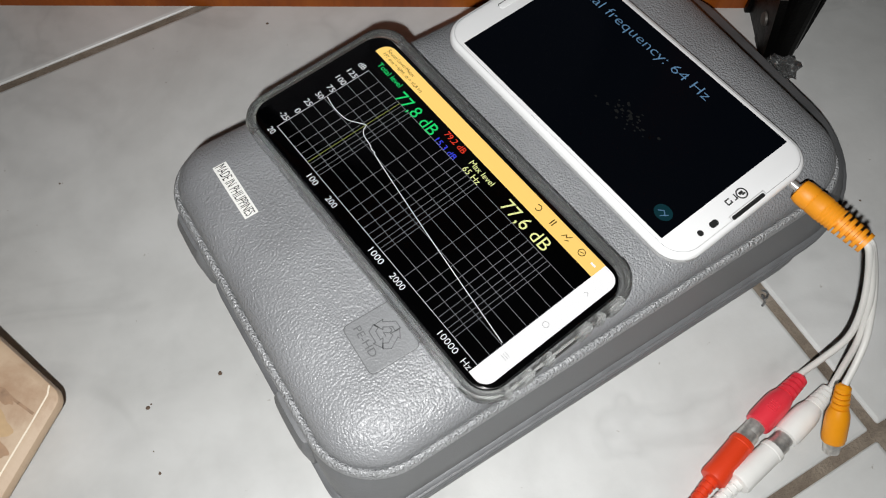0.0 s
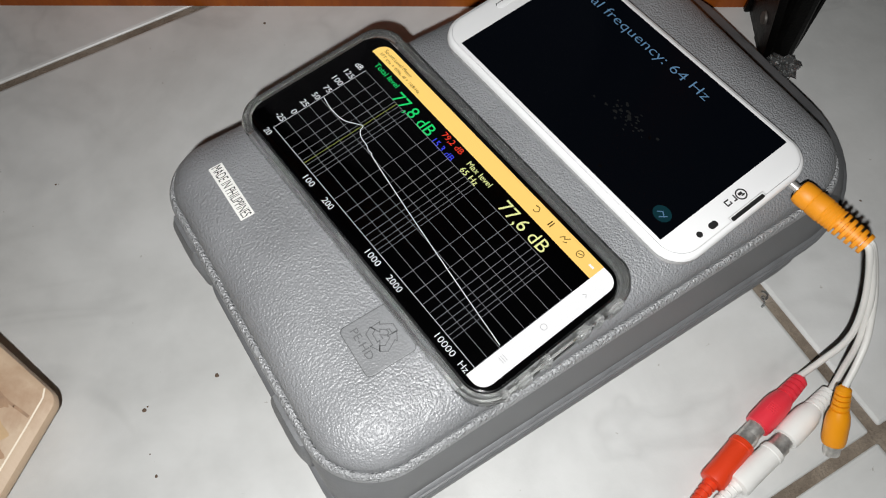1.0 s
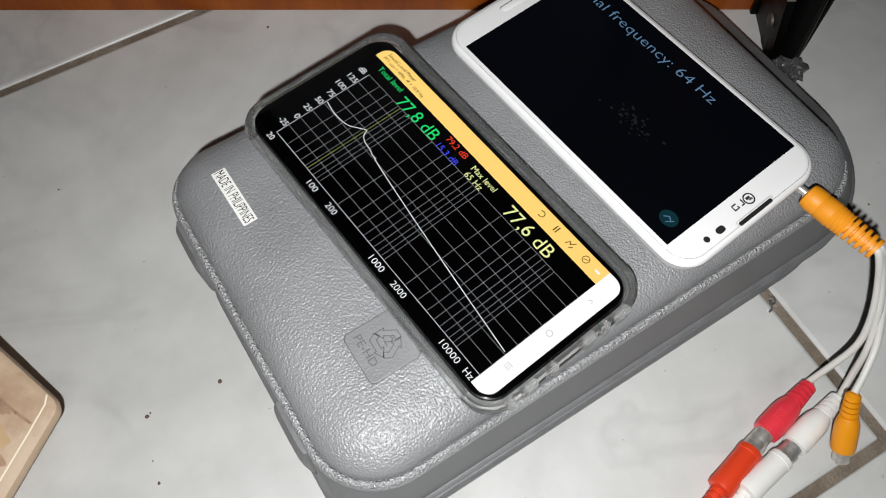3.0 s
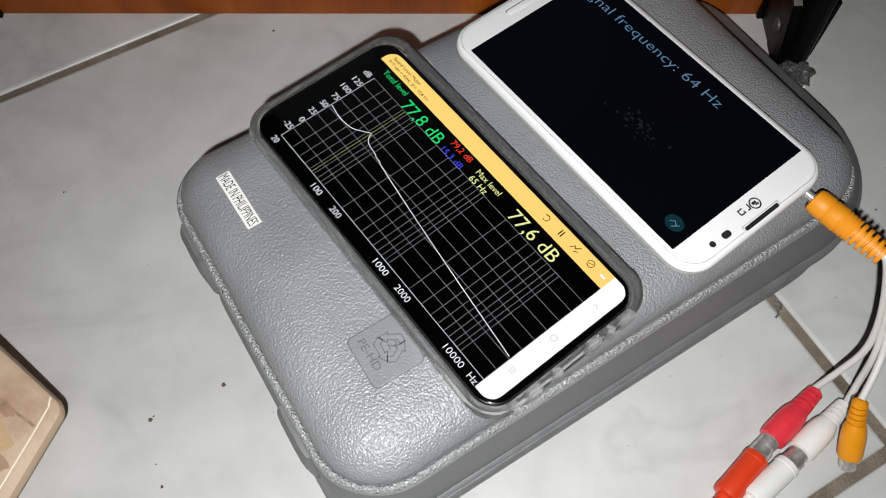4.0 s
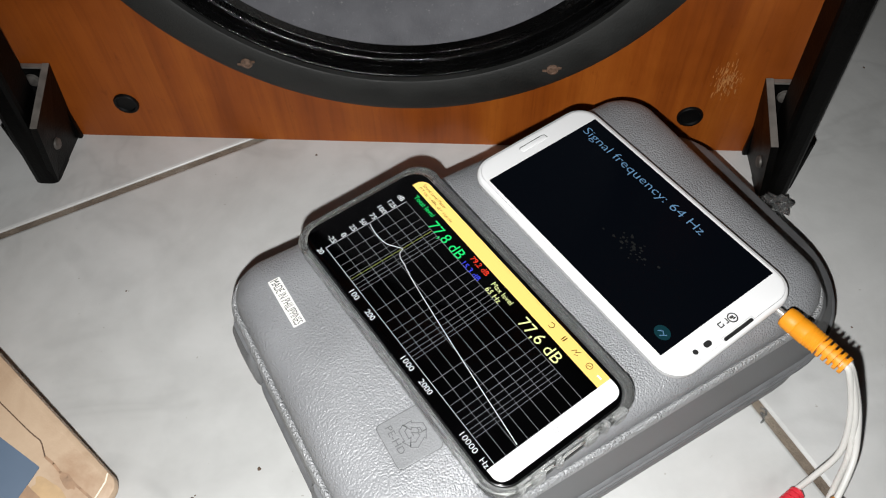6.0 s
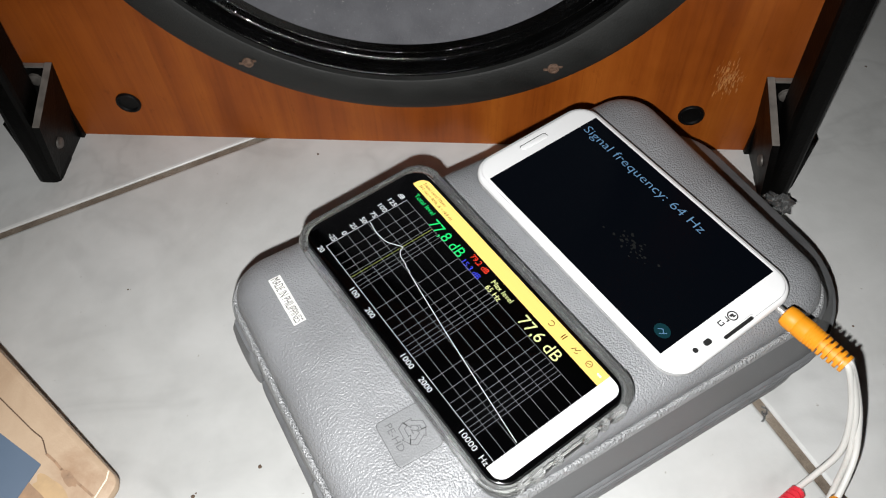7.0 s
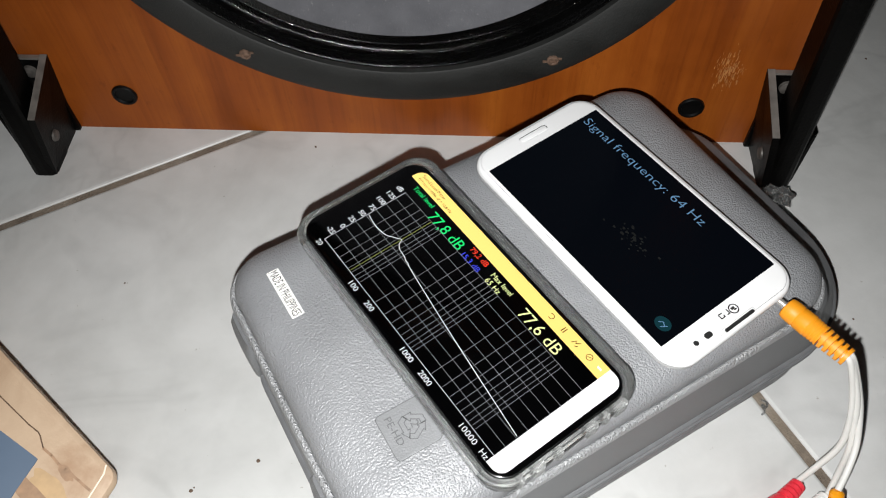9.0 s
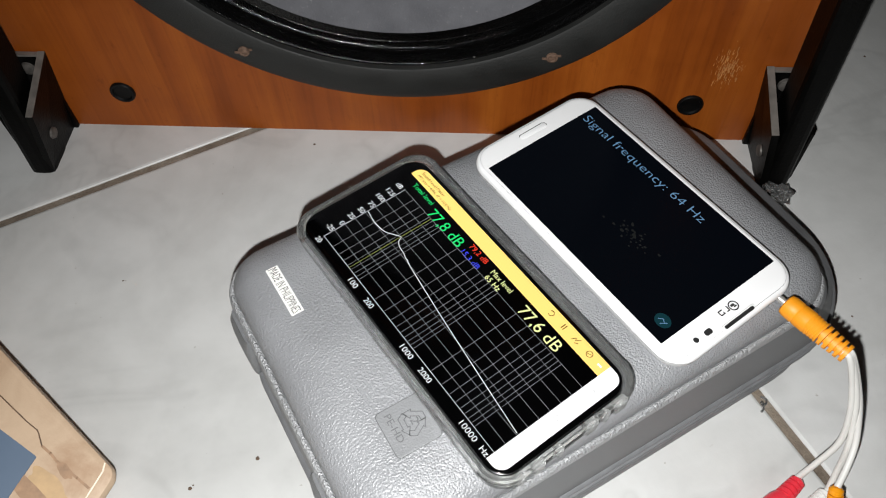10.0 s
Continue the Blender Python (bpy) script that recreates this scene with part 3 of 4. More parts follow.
# ---------------------------------------------------------------- phone in a clear cover
SZ = TOPZ + 0.0006
meter = thing("smartphone", "black smartphone in a clear cover showing a sound meter", "phone", pose(-0.0036, 0.2064, SZ, 0, 0, -51.15))
GW, GH, GR, GY = 0.1566, 0.0716, 0.0100, -0.0007
part("body", slab(GW, GH, 0.0012, 0.0080, GR, 0.0022, 0.0, GY), PHONE_BLACK, meter, "black frame and back", 40)
glass = part("screen", slab(GW - 0.0014, GH - 0.0014, 0.0078, 0.0086, GR - 0.0007, 0.0004, 0.0, GY), GLASS_BLACK, meter, "lit black glass screen", 40)
DZ = 0.00868
bm = loft([fillet(rect(0.1371, 0.0073, -0.00175, 0.02885), [0.0, 0.0, 0.0, 0.0052], DZ, 6)], True, False)
part("header_bar", bm, G_AMBER, glass, "amber title bar")
bm = loft([fillet(rect(0.0084, 0.0664, 0.0710, -0.0007), [0.0, 0.0052, 0.0052, 0.0], DZ, 6)], True, False)
nav = part("navigation_bar", bm, G_WHITE, glass, "white navigation bar")
X100, DEC = -0.0331, 0.0434
def fx(f):
    return X100 + DEC * math.log10(f / 100)
Y0, DB = -0.0299, 0.00582
G0, G1 = fx(20), 0.0667
for f in [k * d for d in (10, 100, 1000, 10000) for k in range(1, 10)]:
    if 20 < f < 20500:
        part("grid_line", strips([(fx(f), Y0, fx(f), Y0 + 8 * DB, 0.00020, DZ)]), G_LINE, glass)
for k in range(1, 9):
    part("grid_line", strips([(G0, Y0 + k * DB, G1, Y0 + k * DB, 0.00020, DZ + 0.00002)]), G_LINE, glass)
part("graph_axes", strips([(G0, Y0, G1, Y0, 0.00028, DZ + 0.00004), (G0, Y0, G0, Y0 + 8 * DB, 0.00028, DZ + 0.00005)]), G_AXIS, glass, "axes of the graph")
part("cursor_line", strips([(fx(65), Y0, fx(65), Y0 + 8 * DB, 0.00030, DZ + 0.00006)]), G_CURSOR, glass, "yellow cursor line")
curve = spline([(-0.0628, -0.0052, 0), (-0.0560, -0.0062, 0), (-0.0485, -0.0054, 0), (-0.0440, -0.0026, 0), (-0.0411, -0.0008, 0), (-0.0398, -0.0030, 0), (-0.0370, -0.0046, 0), (-0.0325, -0.0051, 0), (-0.0300, -0.0060, 0), (-0.0280, -0.0058, 0), (-0.0250, -0.0068, 0), (0.0047, -0.0107, 0), (0.0364, -0.0144, 0), (0.0659, -0.0176, 0)], 6)
part("spectrum_curve", strips([(a.x, a.y, b.x, b.y, 0.00032, DZ + 0.00008) for a, b in zip(curve, curve[1:])]), G_TEXT, glass, "white spectrum curve")
for text, x, w in (("20", -0.0634, 0.0034), ("100", fx(100), 0.0056), ("200", fx(200), 0.0056), ("1000", fx(1000) - 0.0004, 0.0077), ("2000", fx(2000), 0.0077), ("10000", fx(10000), 0.0100), ("Hz", 0.0641, 0.0042)):
    lettering("axis_figure", text, x, -0.0340, DZ, w, 0.0026, G_TEXT, glass, "CENTER")
for k, (text, w) in enumerate((("-25", 0.0046), ("0", 0.0019), ("25", 0.0036), ("50", 0.0036), ("75", 0.0036), ("100", 0.0054), ("125", 0.0052), ("dB", 0.0038))):
    lettering("axis_figure", text, -0.0639 if k < 7 else -0.0652, Y0 + (k + 1) * DB - 0.0019, DZ, w, 0.0026, G_TEXT, glass, "RIGHT")
for nm, text, x, y, w, hgt, mat in (
    ("caption", "Total level", -0.0636, 0.0212, 0.0155, 0.0025, G_GREEN), ("reading", "77,8 dB", -0.0450, 0.0165, 0.0246, 0.0056, G_GREEN),
    ("reading", "79,2 dB", -0.0175, 0.0215, 0.0122, 0.0027, G_RED), ("reading", "15,3 dB", -0.0176, 0.0165, 0.0122, 0.0027, G_BLUE),
    ("caption", "Max level", -0.0003, 0.0207, 0.0138, 0.0026, G_LIME), ("caption", "65 Hz", 0.0000, 0.0168, 0.0095, 0.0027, G_LIME),
    ("reading", "77,6 dB", 0.0225, 0.0177, 0.0254, 0.0056, G_LIME),
):
    lettering(nm, text, x, y, DZ, w, hgt, mat, glass)
lettering("caption", "Sound Level Meter", -0.0668, 0.0291, DZ + 0.00012, 0.0184, 0.0018, G_DARKTEXT, glass)
lettering("caption", "FFT size = 4096, df = 10,8 Hz", -0.0668, 0.0266, DZ + 0.00012, 0.0268, 0.0015, G_DARKTEXT, glass)
# icons of the bars
IZ = DZ + 0.00012
def arc(cx, cy, r, t0, t1, w, z, n=14):
    p = [(cx + r * math.cos(t0 + (t1 - t0) * k / n), cy + r * math.sin(t0 + (t1 - t0) * k / n)) for k in range(n + 1)]
    return [(a[0], a[1], b[0], b[1], w, z) for a, b in zip(p, p[1:])]
IY = 0.0292
part("icon", strips(arc(0.0325, IY, 0.0013, -2.2, 2.4, 0.00035, IZ) + [(0.0313, IY + 0.0010, 0.0325, IY + 0.0013, 0.0004, IZ)]), G_DARKTEXT, glass)
part("icon", strips([(0.0404, IY - 0.0013, 0.0404, IY + 0.0013, 0.0005, IZ), (0.0415, IY - 0.0013, 0.0415, IY + 0.0013, 0.0005, IZ)]), G_DARKTEXT, glass)
part("icon", strips([(0.0472, IY - 0.0012, 0.0482, IY + 0.0006, 0.00035, IZ), (0.0482, IY + 0.0006, 0.0490, IY - 0.0004, 0.00035, IZ), (0.0490, IY - 0.0004, 0.0504, IY + 0.0015, 0.00035, IZ), (0.0494, IY - 0.0016, 0.0506, IY - 0.0006, 0.00035, IZ)]), G_DARKTEXT, glass)
part("icon", strips(arc(0.0573, IY, 0.0015, 0, math.tau, 0.0003, IZ, 8) + [(0.0565, IY - 0.0004, 0.0581, IY + 0.0004, 0.0003, IZ)]), G_DARKTEXT, glass)
part("icon", strips([(0.0627, IY - 0.0002, 0.0647, IY - 0.0002, 0.0009, IZ)]), G_WHITE, glass)
part("icon", strips([(0.0692, -0.0200 + d, 0.0718, -0.0200 + d, 0.00022, IZ) for d in (-0.0009, 0, 0.0009)]), G_FAINT, nav)
part("icon", strips(arc(0.0705, -0.0008, 0.0012, 0.4, 0.4 + math.tau, 0.00025, IZ, 12)), G_FAINT, nav)
part("icon", strips([(0.0699, 0.0187, 0.0708, 0.0197, 0.00025, IZ), (0.0708, 0.0197, 0.0717, 0.0187, 0.00025, IZ)]), G_FAINT, nav)

# soft clear cover: tray with a raised lip, thick corners and open ports
CW, CH = 0.1622, 0.0792
BODY = rect(GW + 0.0006, GH + 0.0006, 0.0, GY)
tray = [fillet(rect(CW, CH), [0.0125] * 4, 0.0, 8, 0.0010), fillet(rect(CW, CH), [0.0125] * 4, 0.0014, 8), fillet(rect(CW, CH), [0.0125] * 4, 0.0080, 8), fillet(rect(CW, CH), [0.0125] * 4, 0.0092, 8, 0.0006), fillet(rect(CW, CH), [0.0125] * 4, 0.0094, 8, 0.0016), fillet(BODY, [0.0103] * 4, 0.0089, 8), fillet(BODY, [0.0103] * 4, 0.0011, 8)]
cover = part("cover", loft(tray), CLEAR, meter, "clear soft plastic cover", 40)
for sx_, sy_ in ((1, 1), (1, -1), (-1, 1), (-1, -1)):
    pts = [Vector((sx_ * (CW / 2 - 0.0125 + 0.0112 * math.cos(t)), sy_ * (CH / 2 - 0.0125 + 0.0112 * math.sin(t)), 0.0070)) for t in [math.pi / 2 * k / 10 for k in range(11)]]
    part("corner_bumper", tube(pts, 0.0019, 8, 1.2), CLEAR, cover, "", 60)
for y, w in ((-0.0275, 0.0030), (-0.0185, 0.0060), (-0.0078, 0.0034), (0.0092, 0.0062), (0.0172, 0.0030), (0.0250, 0.0070)):
    part("port_rib", box(CW / 2 - 0.0024, CW / 2 + 0.0013, y - w / 2, y + w / 2, 0.0012, 0.0098, 0.0007), FROST, cover, "thick clear rib between the ports")
for y, w in ((0.0, 0.0105), (-0.0135, 0.0050), (0.0128, 0.0034), (0.0208, 0.0052)):
    part("port", box(CW / 2 - 0.0006, CW / 2 + 0.0003, y - w / 2, y + w / 2, 0.0028, 0.0064, 0.0004), DARK_SLIT, cover, "dark port opening")
for x, w in ((-0.0190, 0.010), (0.0010, 0.017)):
    part("side_button", box(x - w / 2, x + w / 2, CH / 2 - 0.0008, CH / 2 + 0.0008, 0.0035, 0.0070, 0.0006), CLEAR, cover)


# ---------------------------------------------------------------- white phone
tone = thing("smartphone", "white smartphone with pale blue words on a black screen", "phone", pose(0.0762, 0.2559, SZ - 0.0004, 0, 0, -51.6))
PW, PH = 0.1480, 0.0790
q, rr = rect(PW, PH), [0.0125] * 4
part("body", loft([fillet(q, rr, 0.0, 8, 0.0042), fillet(q, rr, 0.0010, 8, 0.0018), fillet(q, rr, 0.0034, 8, 0.0002), fillet(q, rr, 0.0062, 8)]), WHITE_SIDE, tone, "silver and white frame", 60)
face = part("front", loft([fillet(q, rr, 0.0062, 8, -0.0001), fillet(q, rr, 0.0080, 8, 0.0002), fillet(q, rr, 0.0089, 8, 0.0010), fillet(q, rr, 0.0093, 8, 0.0026), fillet(q, rr, 0.0094, 8, 0.0040)]), WHITE_SHELL, tone, "glossy white front", 60)
disp = part("screen", loft([fillet(rect(0.1213, 0.0714), [0.0003] * 4, 0.0090, 2), fillet(rect(0.1213, 0.0714), [0.0003] * 4, 0.00946, 2)]), LCD_BLACK, tone, "black glass screen")
LZ = 0.00952
lettering("inscription", "Signal frequency: 64 Hz", -0.0580, 0.0243, LZ, 0.0840, 0.0050, G_SKY, disp, "LEFT", "pale blue words", 0.0, 0.011)
part("icon", loft([[Vector((0.0530 + 0.0040 * math.cos(math.tau * k / 24), -0.0272 + 0.0034 * math.sin(math.tau * k / 24), LZ)) for k in range(24)]], True, False), G_TEAL, disp, "dim teal round icon")
part("icon_mark", strips([(0.0510, -0.0280, 0.0526, -0.0264, 0.0004, LZ + 0.00004), (0.0526, -0.0264, 0.0546, -0.0278, 0.0004, LZ + 0.00004), (0.0532, -0.0292, 0.0552, -0.0266, 0.0004, LZ + 0.00004)]), G_SKY, disp)
random.seed(11)
bm = bmesh.new()
for _ in range(42):
    cx, cy, r = 0.012 + random.gauss(0, 0.0055), -0.0065 + random.gauss(0, 0.0025), random.uniform(0.0002, 0.0008)
    bm.faces.new([bm.verts.new((cx + r * random.uniform(0.6, 1.8) * math.cos(math.tau * k / 7), cy + r * random.uniform(0.5, 1.1) * math.sin(math.tau * k / 7), LZ - 0.00005 + _ * 1e-6)) for k in range(7)])
part("smudge", bm, SMUDGE, disp, "faint finger smudges")
FZ = 0.00945
btn = part("home_button", slab(0.0032, 0.0170, FZ - 0.0006, FZ + 0.00010, 0.0013, 0.0001, -0.0668, -0.0016), WHITE_SHELL, face, "long white button", 40)
# shade of the step beside the button, painted as thin dark strips
part("button_rim", strips([(-0.0684, -0.0096, -0.0685, 0.0052, 0.00042, FZ + 0.00012), (-0.0685, 0.0052, -0.0679, 0.0065, 0.00042, FZ + 0.00012), (-0.0679, 0.0065, -0.0660, 0.0068, 0.00042, FZ + 0.00012), (-0.0684, -0.0096, -0.0676, -0.0103, 0.00042, FZ + 0.00012)]), plain("painted_step_shade", (0.06, 0.06, 0.06), 0.5, 0.0), face, "thin dark line painted as shade along the button step")
part("earpiece", slab(0.0017, 0.0180, FZ - 0.0004, FZ + 0.00008, 0.0007, 0.0001, 0.0715, 0.0010), DARK_SLIT, face, "dark earpiece slot")
part("earpiece_rim", strips([(0.0701, -0.0086, 0.0701, 0.0106, 0.0003, FZ + 0.00005), (0.0701, -0.0086, 0.0716, -0.0086, 0.0003, FZ + 0.00005), (0.0701, 0.0106, 0.0716, 0.0106, 0.0003, FZ + 0.00005)]), SILVER, face)
part("sensor", slab(0.0028, 0.0042, FZ - 0.0004, FZ + 0.00006, 0.0013, 0.0001, 0.0685, -0.0153), DARK_SLIT, face, "dark oval sensor")
part("lens", slab(0.0026, 0.0026, FZ - 0.0004, FZ + 0.00006, 0.00128, 0.0001, 0.0682, -0.0224), DARK_SLIT, face, "small dark lens")
part("emblem", strips(arc(0.0658, 0.0032, 0.0022, 0, math.tau, 0.0006, FZ + 0.00005, 24) + [(0.0654, 0.0022, 0.0654, 0.0038, 0.0012, FZ + 0.00006), (0.0664, 0.0030, 0.0664, 0.0044, 0.0007, FZ + 0.00006)]), INK, face, "dark round emblem")
part("emblem_bars", strips([(0.0641, 0.0002, 0.0665, 0.0002, 0.0006, FZ + 0.00005), (0.0664, 0.0002, 0.0664, -0.0011, 0.0006, FZ + 0.00006), (0.0643, -0.0048, 0.0664, -0.0048, 0.0006, FZ + 0.00005), (0.0664, -0.0048, 0.0664, -0.0027, 0.0006, FZ + 0.00006), (0.0643, -0.0048, 0.0643, -0.0027, 0.0006, FZ + 0.00007), (0.0655, -0.0027, 0.0665, -0.0027, 0.0006, FZ + 0.00008)]), INK, face)
ring = fillet(q, rr, 0, 8, 0.0021)
part("front_seam", strips([(a.x, a.y, b.x, b.y, 0.00022, 0.00933) for a, b in zip(ring, ring[1:] + ring[:1])]), SILVER, face, "fine grey line round the front")
part("frame_line", loft([fillet(q, rr, 0.0061, 8, -0.0002), fillet(q, rr, 0.0065, 8, -0.0002)], False, False), plain("shade_line", (0.3, 0.3, 0.3), 0.4), tone)


# ---------------------------------------------------------------- audio lead
lead = thing("audio_lead", "orange audio plug with pale cables to red, white and amber sockets", "cable")
JM = tone.matrix_world @ pose(PW / 2 + 0.0006, 0.0260, 0.0046, 0, 0, 2.6)
prof = [(-0.004, 0.0017), (0.0025, 0.0017), (0.0025, 0.0024), (0.0040, 0.0024)]
o = part("plug_tip", lathe(prof, 20, "X"), NICKEL, lead, "bare metal plug tip", 40)
o.matrix_world = JM
prof = [(0.0030, 0.0040), (0.0035, 0.0048), (0.0055, 0.0053), (0.0095, 0.0053), (0.0100, 0.0050), (0.0105, 0.0053), (0.0150, 0.0054)]
for k in range(4):
    prof += [(0.0156 + 0.0016 * k, 0.0055 - 0.0001 * k), (0.0163 + 0.0016 * k, 0.0051 - 0.0001 * k)]
prof += [(0.0220, 0.0053), (0.0224, 0.0053)]
plug = part("plug_body", lathe(prof, 32, "X"), ORANGE, lead, "orange ribbed plug body", 35)
plug.matrix_world = JM
prof = [(0.0218, 0.0030), (0.0352, 0.0027), (0.0356, 0.0014)]
part("strain_relief", lathe(prof, 24, "X"), ORANGE, plug, "", 35)
for k in range(5):
    x = 0.0240 + 0.0027 * k
    part("relief_ring", lathe([(x - 0.0009, 0.0027), (x - 0.0008, 0.0051 - 0.00015 * k), (x + 0.0008, 0.0050 - 0.00015 * k), (x + 0.0009, 0.0027)], 24, "X"), ORANGE, plug, "", 35)
END = JM @ Vector((0.0375, 0, 0))
ROUTES = {
    "red": [(0.1752, 0.1788, 0.064), (0.1785, 0.1714, 0.047), (0.1782, 0.1660, 0.033), (0.1728, 0.1616, 0.018), (0.1678, 0.1582, 0.0066)],
    "white": [(0.1770, 0.1785, 0.064), (0.1806, 0.1708, 0.048), (0.1820, 0.1640, 0.034), (0.1820, 0.1580, 0.018), (0.1802, 0.1516, 0.0068)],
    "amber": [(0.1786, 0.1790, 0.063), (0.1820, 0.1712, 0.050), (0.1822, 0.1630, 0.041), (0.1785, 0.1540, 0.0355), (0.1740, 0.1462, 0.0318)],
}
for k, (nm, pts) in enumerate(ROUTES.items()):
    off = Vector(((k - 1) * 0.0012, (k - 1) * 0.0010, 0))
    start = JM @ Vector((0.033, (k - 1) * 0.0012, 0))
    part("cable", tube(spline([start, END + off * 0.6] + pts, 8), 0.00155, 10), CABLE, lead, "pale grey cable", 60)


def axis_pose(a, b):
    """A pose at a whose x axis points to b, level."""
    d = Vector(b) - Vector(a)
    return pose(a[0], a[1], a[2], 0, -math.degrees(math.asin(d.z / d.length)), math.degrees(math.atan2(d.y, d.x)))


def socket(colour, a, b, label, size=1.0):
    """A moulded socket with a ribbed sleeve and a plated collar, 39 mm long at size 1."""
    m = axis_pose(a, b) @ Matrix.Scale(size, 4)
    pr = [(-0.001, 0.0020), (0.0, 0.0030)]
    for k in range(4):
        x = 0.0006 + 0.0029 * k
        pr += [(x, 0.0037 + 0.0002 * k), (x + 0.0020, 0.0038 + 0.0002 * k), (x + 0.0021, 0.0027 + 0.0002 * k), (x + 0.0028, 0.0027 + 0.0002 * k)]
    pr += [(0.0125, 0.0045), (0.0160, 0.0056), (0.0200, 0.0060), (0.0300, 0.0060), (0.0322, 0.0056), (0.0325, 0.0045)]
    body = part("socket", lathe(pr, 32, "X"), colour, lead, label, 35)
    body.matrix_world = m
    part("collar", lathe([(0.0320, 0.0042), (0.0385, 0.0042), (0.0390, 0.0040), (0.0390, 0.0030), (0.0340, 0.0028)], 28, "X"), NICKEL, body, "plated collar", 35)
    return body


def male(name, colour, a, b, label):
    """A plug pushed on a socket: plated ring, barrel and ribbed tail."""
    t = thing(name, label, "plug", axis_pose(a, b))
    part("ring", lathe([(-0.0045, 0.0038), (-0.0040, 0.0046), (0.0010, 0.0047), (0.0012, 0.0040)], 28, "X"), NICKEL, t, "plated ring", 35)
    part("barrel", lathe([(0.0, 0.0040), (0.0006, 0.0054), (0.0030, 0.0056), (0.0034, 0.0053), (0.0180, 0.0056), (0.0225, 0.0059), (0.0240, 0.0056), (0.0246, 0.0035)], 32, "X"), colour, t, "", 35)
    pr = [(0.0242, 0.0030)]
    for k in range(6):
        x = 0.0250 + 0.0030 * k
        pr += [(x, 0.0033 - 0.00015 * k), (x + 0.0018, 0.0032 - 0.00015 * k), (x + 0.0019, 0.0023 - 0.0001 * k), (x + 0.0028, 0.0023 - 0.0001 * k)]
    part("tail", lathe(pr, 24, "X"), colour, t, "ribbed tail", 35)
    return t


RZ = 0.0064
red_socket = socket(PINK_RED, (0.1678, 0.1566, RZ), (0.1411, 0.1321, RZ), "pinkish red moulded socket")
for i in range(5):
    for j in range(5):
        bm = bmesh.new()
        bmesh.ops.create_icosphere(bm, subdivisions=1, radius=0.00042)
        th = 0.16 + (j - 2) * 0.17
        dot = part("grip_dot", bm, PINK_RED, red_socket, "", 60)
        dot.location = (0.0205 + i * 0.0011, -0.0060 * math.sin(th), 0.0060 * math.cos(th))
socket(WHITE_PLUG, (0.1796, 0.1508, RZ), (0.1543, 0.1282, RZ), "white moulded socket")
socket(AMBER, (0.1738, 0.1458, 0.0312), (0.1745, 0.1245, 0.0080), "amber moulded socket, not plugged in", 0.86)
male("audio_plug", RED, (0.1370, 0.1277, RZ), (0.1188, 0.1088, RZ), "orange-red audio plug pushed on a red socket on the tiles")
male("audio_plug", WHITE_PLUG, (0.1500, 0.1242, RZ), (0.1297, 0.1080, RZ), "white audio plug pushed on a white socket on the tiles")
for nm, a, b in (("cord", (0.1085, 0.0980, 0.0035), (0.090, 0.070, 0.002)), ("cord", (0.1170, 0.0975, 0.0035), (0.098, 0.062, 0.002))):
    tagged(part(nm, tube(spline([a, ((a[0] + b[0]) / 2 + 0.002, (a[1] + b[1]) / 2, 0.0022), b, (b[0] - 0.03, b[1] - 0.12, 0.002)], 8), 0.0017, 10), RUBBER, None, "", 60), "black cord running from an audio plug over the tiles", "cable")


# ---------------------------------------------------------------- beige box, crumpled plastic, crumbs
beige = thing("plastic_box", "worn beige plastic box with a slate blue panel and brown stains", "box")
HB = 0.0250
SLOPE = 13.0
C0 = Vector((-0.1630, 0.1408))
E1, E2 = Vector((-0.0788, 0.0629)).normalized(), Vector((-0.0150, -0.0420)).normalized()
quad = [C0 + E2 * 0.20, C0, C0 + E1 * 0.20, C0 + E1 * 0.20 + E2 * 0.20]
rad = [0.006, 0.0075, 0.006, 0.006]
part("body", loft([fillet(quad, rad, 0.0, 8, 0.0130), fillet(quad, rad, 0.0060, 8, 0.0100), fillet(quad, rad, HB - 0.0070, 8, 0.0012), fillet(quad, rad, HB - 0.0035, 8), fillet(quad, rad, HB - 0.0008, 8, 0.0008), fillet(quad, rad, HB, 8, 0.0032)]), BEIGE, beige, "rubbed beige plastic shell", 50)
def bx(s, t):
    return C0 + E1 * s + E2 * t
def seam(name, pts, w, mat, label):
    p = [bx(s, t) for s, t in pts]
    part(name, strips([(a.x, a.y, b.x, b.y, w, HB + 0.0003) for a, b in zip(p, p[1:])]), mat, beige, label)
# highlight along the top edge, laid on as a cream strip
seam("cream_edge", [(0.0071, 0.0013), (0.0057, 0.0046), (0.0054, 0.0171), (0.0054, 0.0700)], 0.0007, EDGE_HIGHLIGHT, "pale line painted as the highlight along the edge")
seam("seam_line", [(0.110, 0.0165), (0.0672, 0.0149), (0.0485, 0.0141), (0.0425, 0.0133), (0.0408, 0.0138), (0.0395, 0.0146), (0.0361, 0.0165)], 0.0006, BROWN_LINE, "dark seam in the shell")
seam("rubbed_seam", [(0.0361, 0.0165), (0.0310, 0.0160), (0.0261, 0.0163), (0.0220, 0.0158), (0.0141, 0.0148), (0.0068, 0.0141)], 0.0012, RUBBED, "rubbed brown end of the seam")
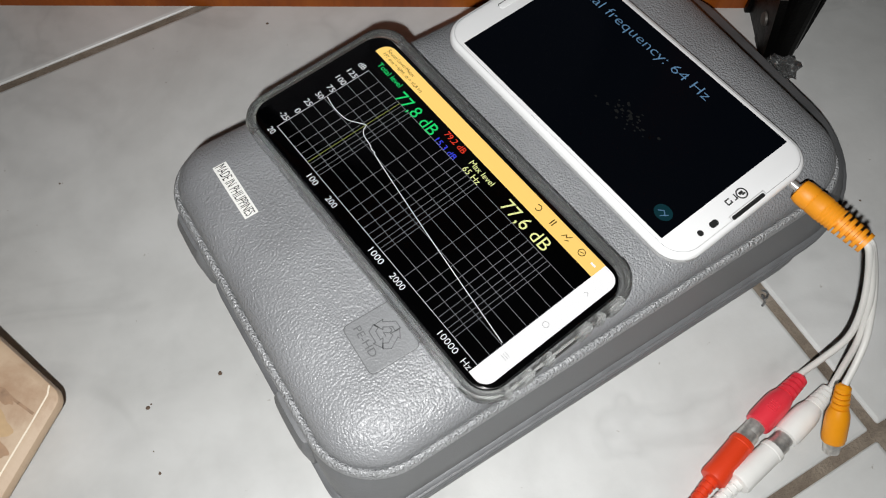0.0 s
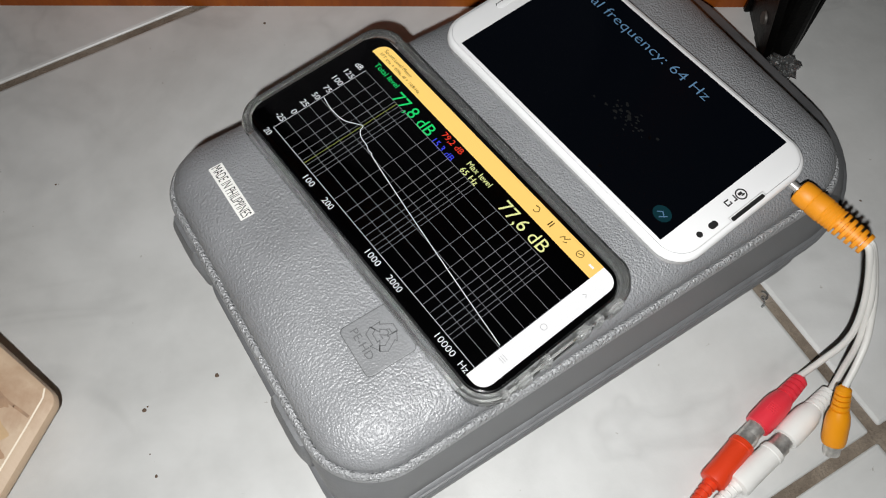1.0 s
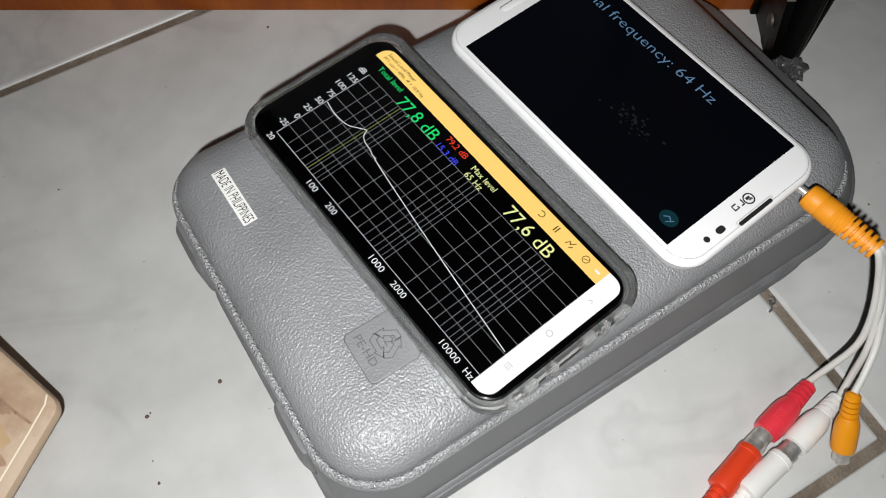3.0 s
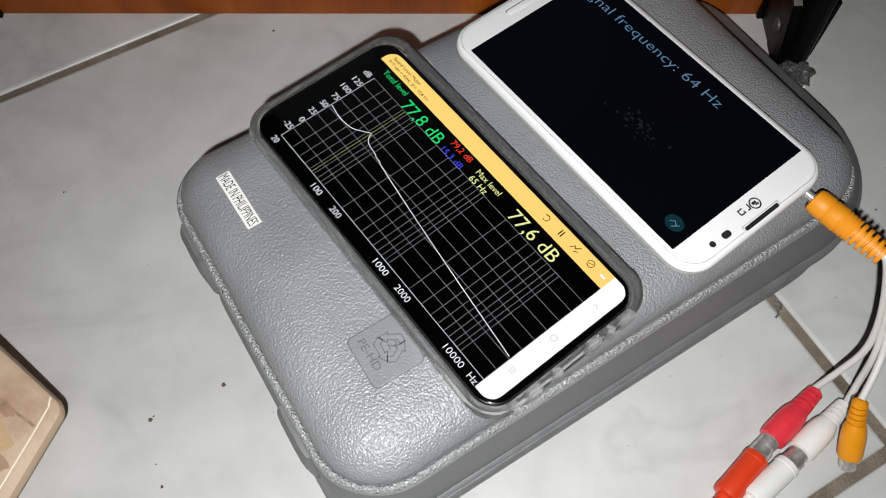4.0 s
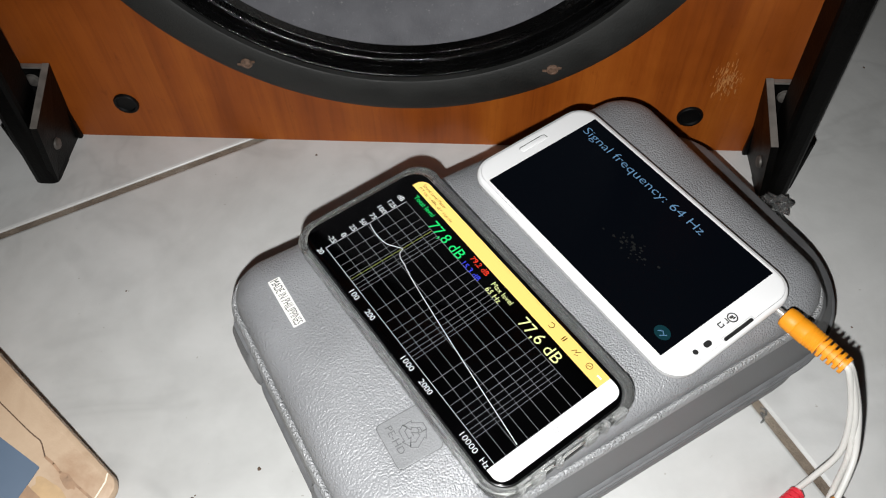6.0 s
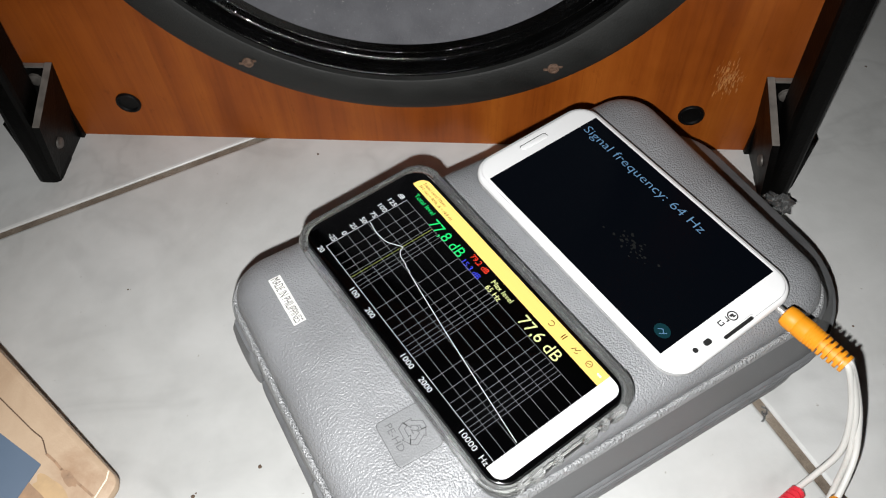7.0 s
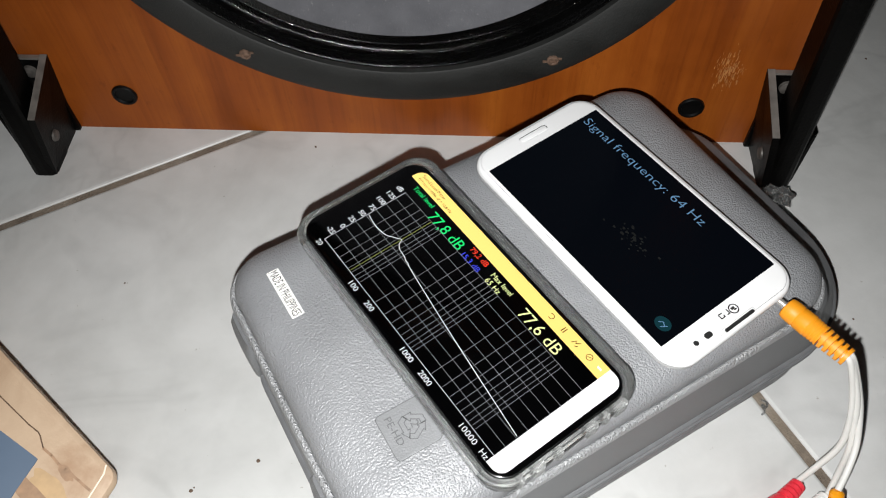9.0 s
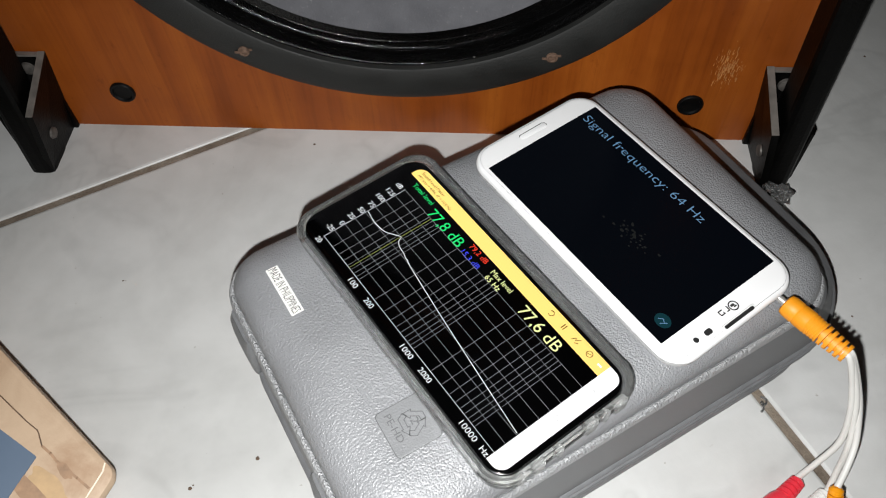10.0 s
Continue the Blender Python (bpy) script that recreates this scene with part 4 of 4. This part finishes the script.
for centre, size, mat in (((0.0215, 0.0265), (0.0120, 0.0050), OCHRE), ((0.0250, 0.0335), (0.0180, 0.0042), RUBBED), ((0.0205, 0.0166), (0.0042, 0.0026), RUBBED)):
    bm = bmesh.new()
    rim = []
    for k in range(40):
        a = math.tau * k / 40
        w = 1 + 0.35 * noise.noise(Vector((math.cos(a) * 1.7 + centre[0] * 900, math.sin(a) * 1.7, 0.3)))
        p = bx(centre[0] + size[0] * w * math.cos(a), centre[1] + size[1] * w * math.sin(a))
        rim.append(bm.verts.new((p.x, p.y, HB + (0.0001 if mat is OCHRE else 0.00018))))
    bm.faces.new(rim)
    part("stain", bm, mat, beige, "brown rubbed stain")
pq = [bx(0.0340, 0.0900), bx(0.0353, 0.0213), bx(0.1500, 0.0400), bx(0.1500, 0.0900)]
part("panel", loft([fillet(pq, [0.001] * 4, HB - 0.001, 3), fillet(pq, [0.001] * 4, HB + 0.0003, 3)]), BLUE, beige, "flat slate blue panel")

# the shell stands higher away from its low corner
for ob in beige.children:
    for v in ob.data.vertices:
        d = v.co.to_2d() - C0
        along = (d.x * E2.y - d.y * E2.x) / (E1.x * E2.y - E1.y * E2.x)
        v.co.z *= 1 + SLOPE * along

# crumpled clear plastic between the case and the speaker's leg
random.seed(8)
bm = bmesh.new()
bmesh.ops.create_icosphere(bm, subdivisions=3, radius=1)
for v in bm.verts:
    n = noise.noise(v.co * 2.2) * 0.45 + abs(noise.noise(v.co * 5.0)) * 0.5 + noise.noise(v.co * 11.0) * 0.16
    v.co = v.co * (0.78 + n)
    v.co = Vector((v.co.x * 0.0122, v.co.y * 0.0076, v.co.z * 0.0078))
turn = pose(0, 0, 0, 0, -30, 0)
for v in bm.verts:
    v.co = turn @ v.co
low = min(v.co.z for v in bm.verts)
for v in bm.verts:
    v.co.z -= low
scrap = tagged(part("plastic_scrap", bm, CRUMPLED), "crumpled bit of clear plastic leaning on the case", "scrap")
scrap.matrix_world = pose(0.1885, 0.3335, 0.0, 0, 0, -40)
curl = spline([(0, 0, 0.0006), (0.002, -0.002, 0.0016), (0.0012, -0.0045, 0.0010), (-0.0010, -0.0035, 0.0022), (0.0002, -0.0065, 0.0008), (-0.0014, -0.0085, 0.0006)], 6)
tagged(part("plastic_shaving", tube([p + Vector((0.1600, 0.2030, 0)) for p in curl], 0.0006, 6), CRUMPLED, None, "", 60), "curled clear plastic shaving on the tiles beside the case", "scrap")

random.seed(21)
SPOTS = ((-0.1037, 0.1583, 0.0014), (-0.1053, 0.3739, 0.0012), (-0.1351, 0.1415, 0.0014), (-0.1340, 0.1432, 0.0007), (-0.1245, 0.1119, 0.0010), (-0.1290, 0.1215, 0.0005), (-0.2044, 0.2622, 0.0008), (0.2206, 0.2547, 0.0008), (0.2827, 0.4716, 0.0012))
for x, y, r in SPOTS:
    bm = bmesh.new()
    bmesh.ops.create_icosphere(bm, subdivisions=2, radius=r * 0.7)
    for v in bm.verts:
        v.co *= 1 + 0.5 * noise.noise(v.co * 1400 + Vector((x * 90, y * 90, 0)))
        v.co.z = max(v.co.z * 0.35, 0)
    c = tagged(part("crumb", bm, CRUMB), "tiny brown crumb lying on the tiles", "crumb", "crumbs on the floor")
    c.location = (x, y, 0.0)


# ---------------------------------------------------------------- floor tiles
T = PITCH - JOINT
tile_bm = loft([fillet(rect(T, T), [0.0012] * 4, -0.008, 2), fillet(rect(T, T), [0.0012] * 4, -0.0010, 2), fillet(rect(T, T), [0.0012] * 4, -0.0004, 2, 0.0005), fillet(rect(T, T), [0.0012] * 4, 0.0, 2, 0.0018)], False, True)
ref = part("tile", tile_bm, TILE, floor)
ca, sa = math.cos(radians(TILE_TURN)), math.sin(radians(TILE_TURN))
E0, N0 = 0.2410 - PITCH / 2, 0.0135 + PITCH / 2
first = True
for i in range(-6, 7):
    for j in range(-6, 7):
        e, n = E0 + i * PITCH, N0 + j * PITCH
        x, y = e * ca - n * sa, e * sa + n * ca
        if abs(x) > 2.7 or abs(y) > 2.7:
            continue
        ob = ref if first else new("tile", ref.data)
        first = False
        ob.parent = floor
        ob.matrix_local = pose(x, y, 0, 0, 0, TILE_TURN)
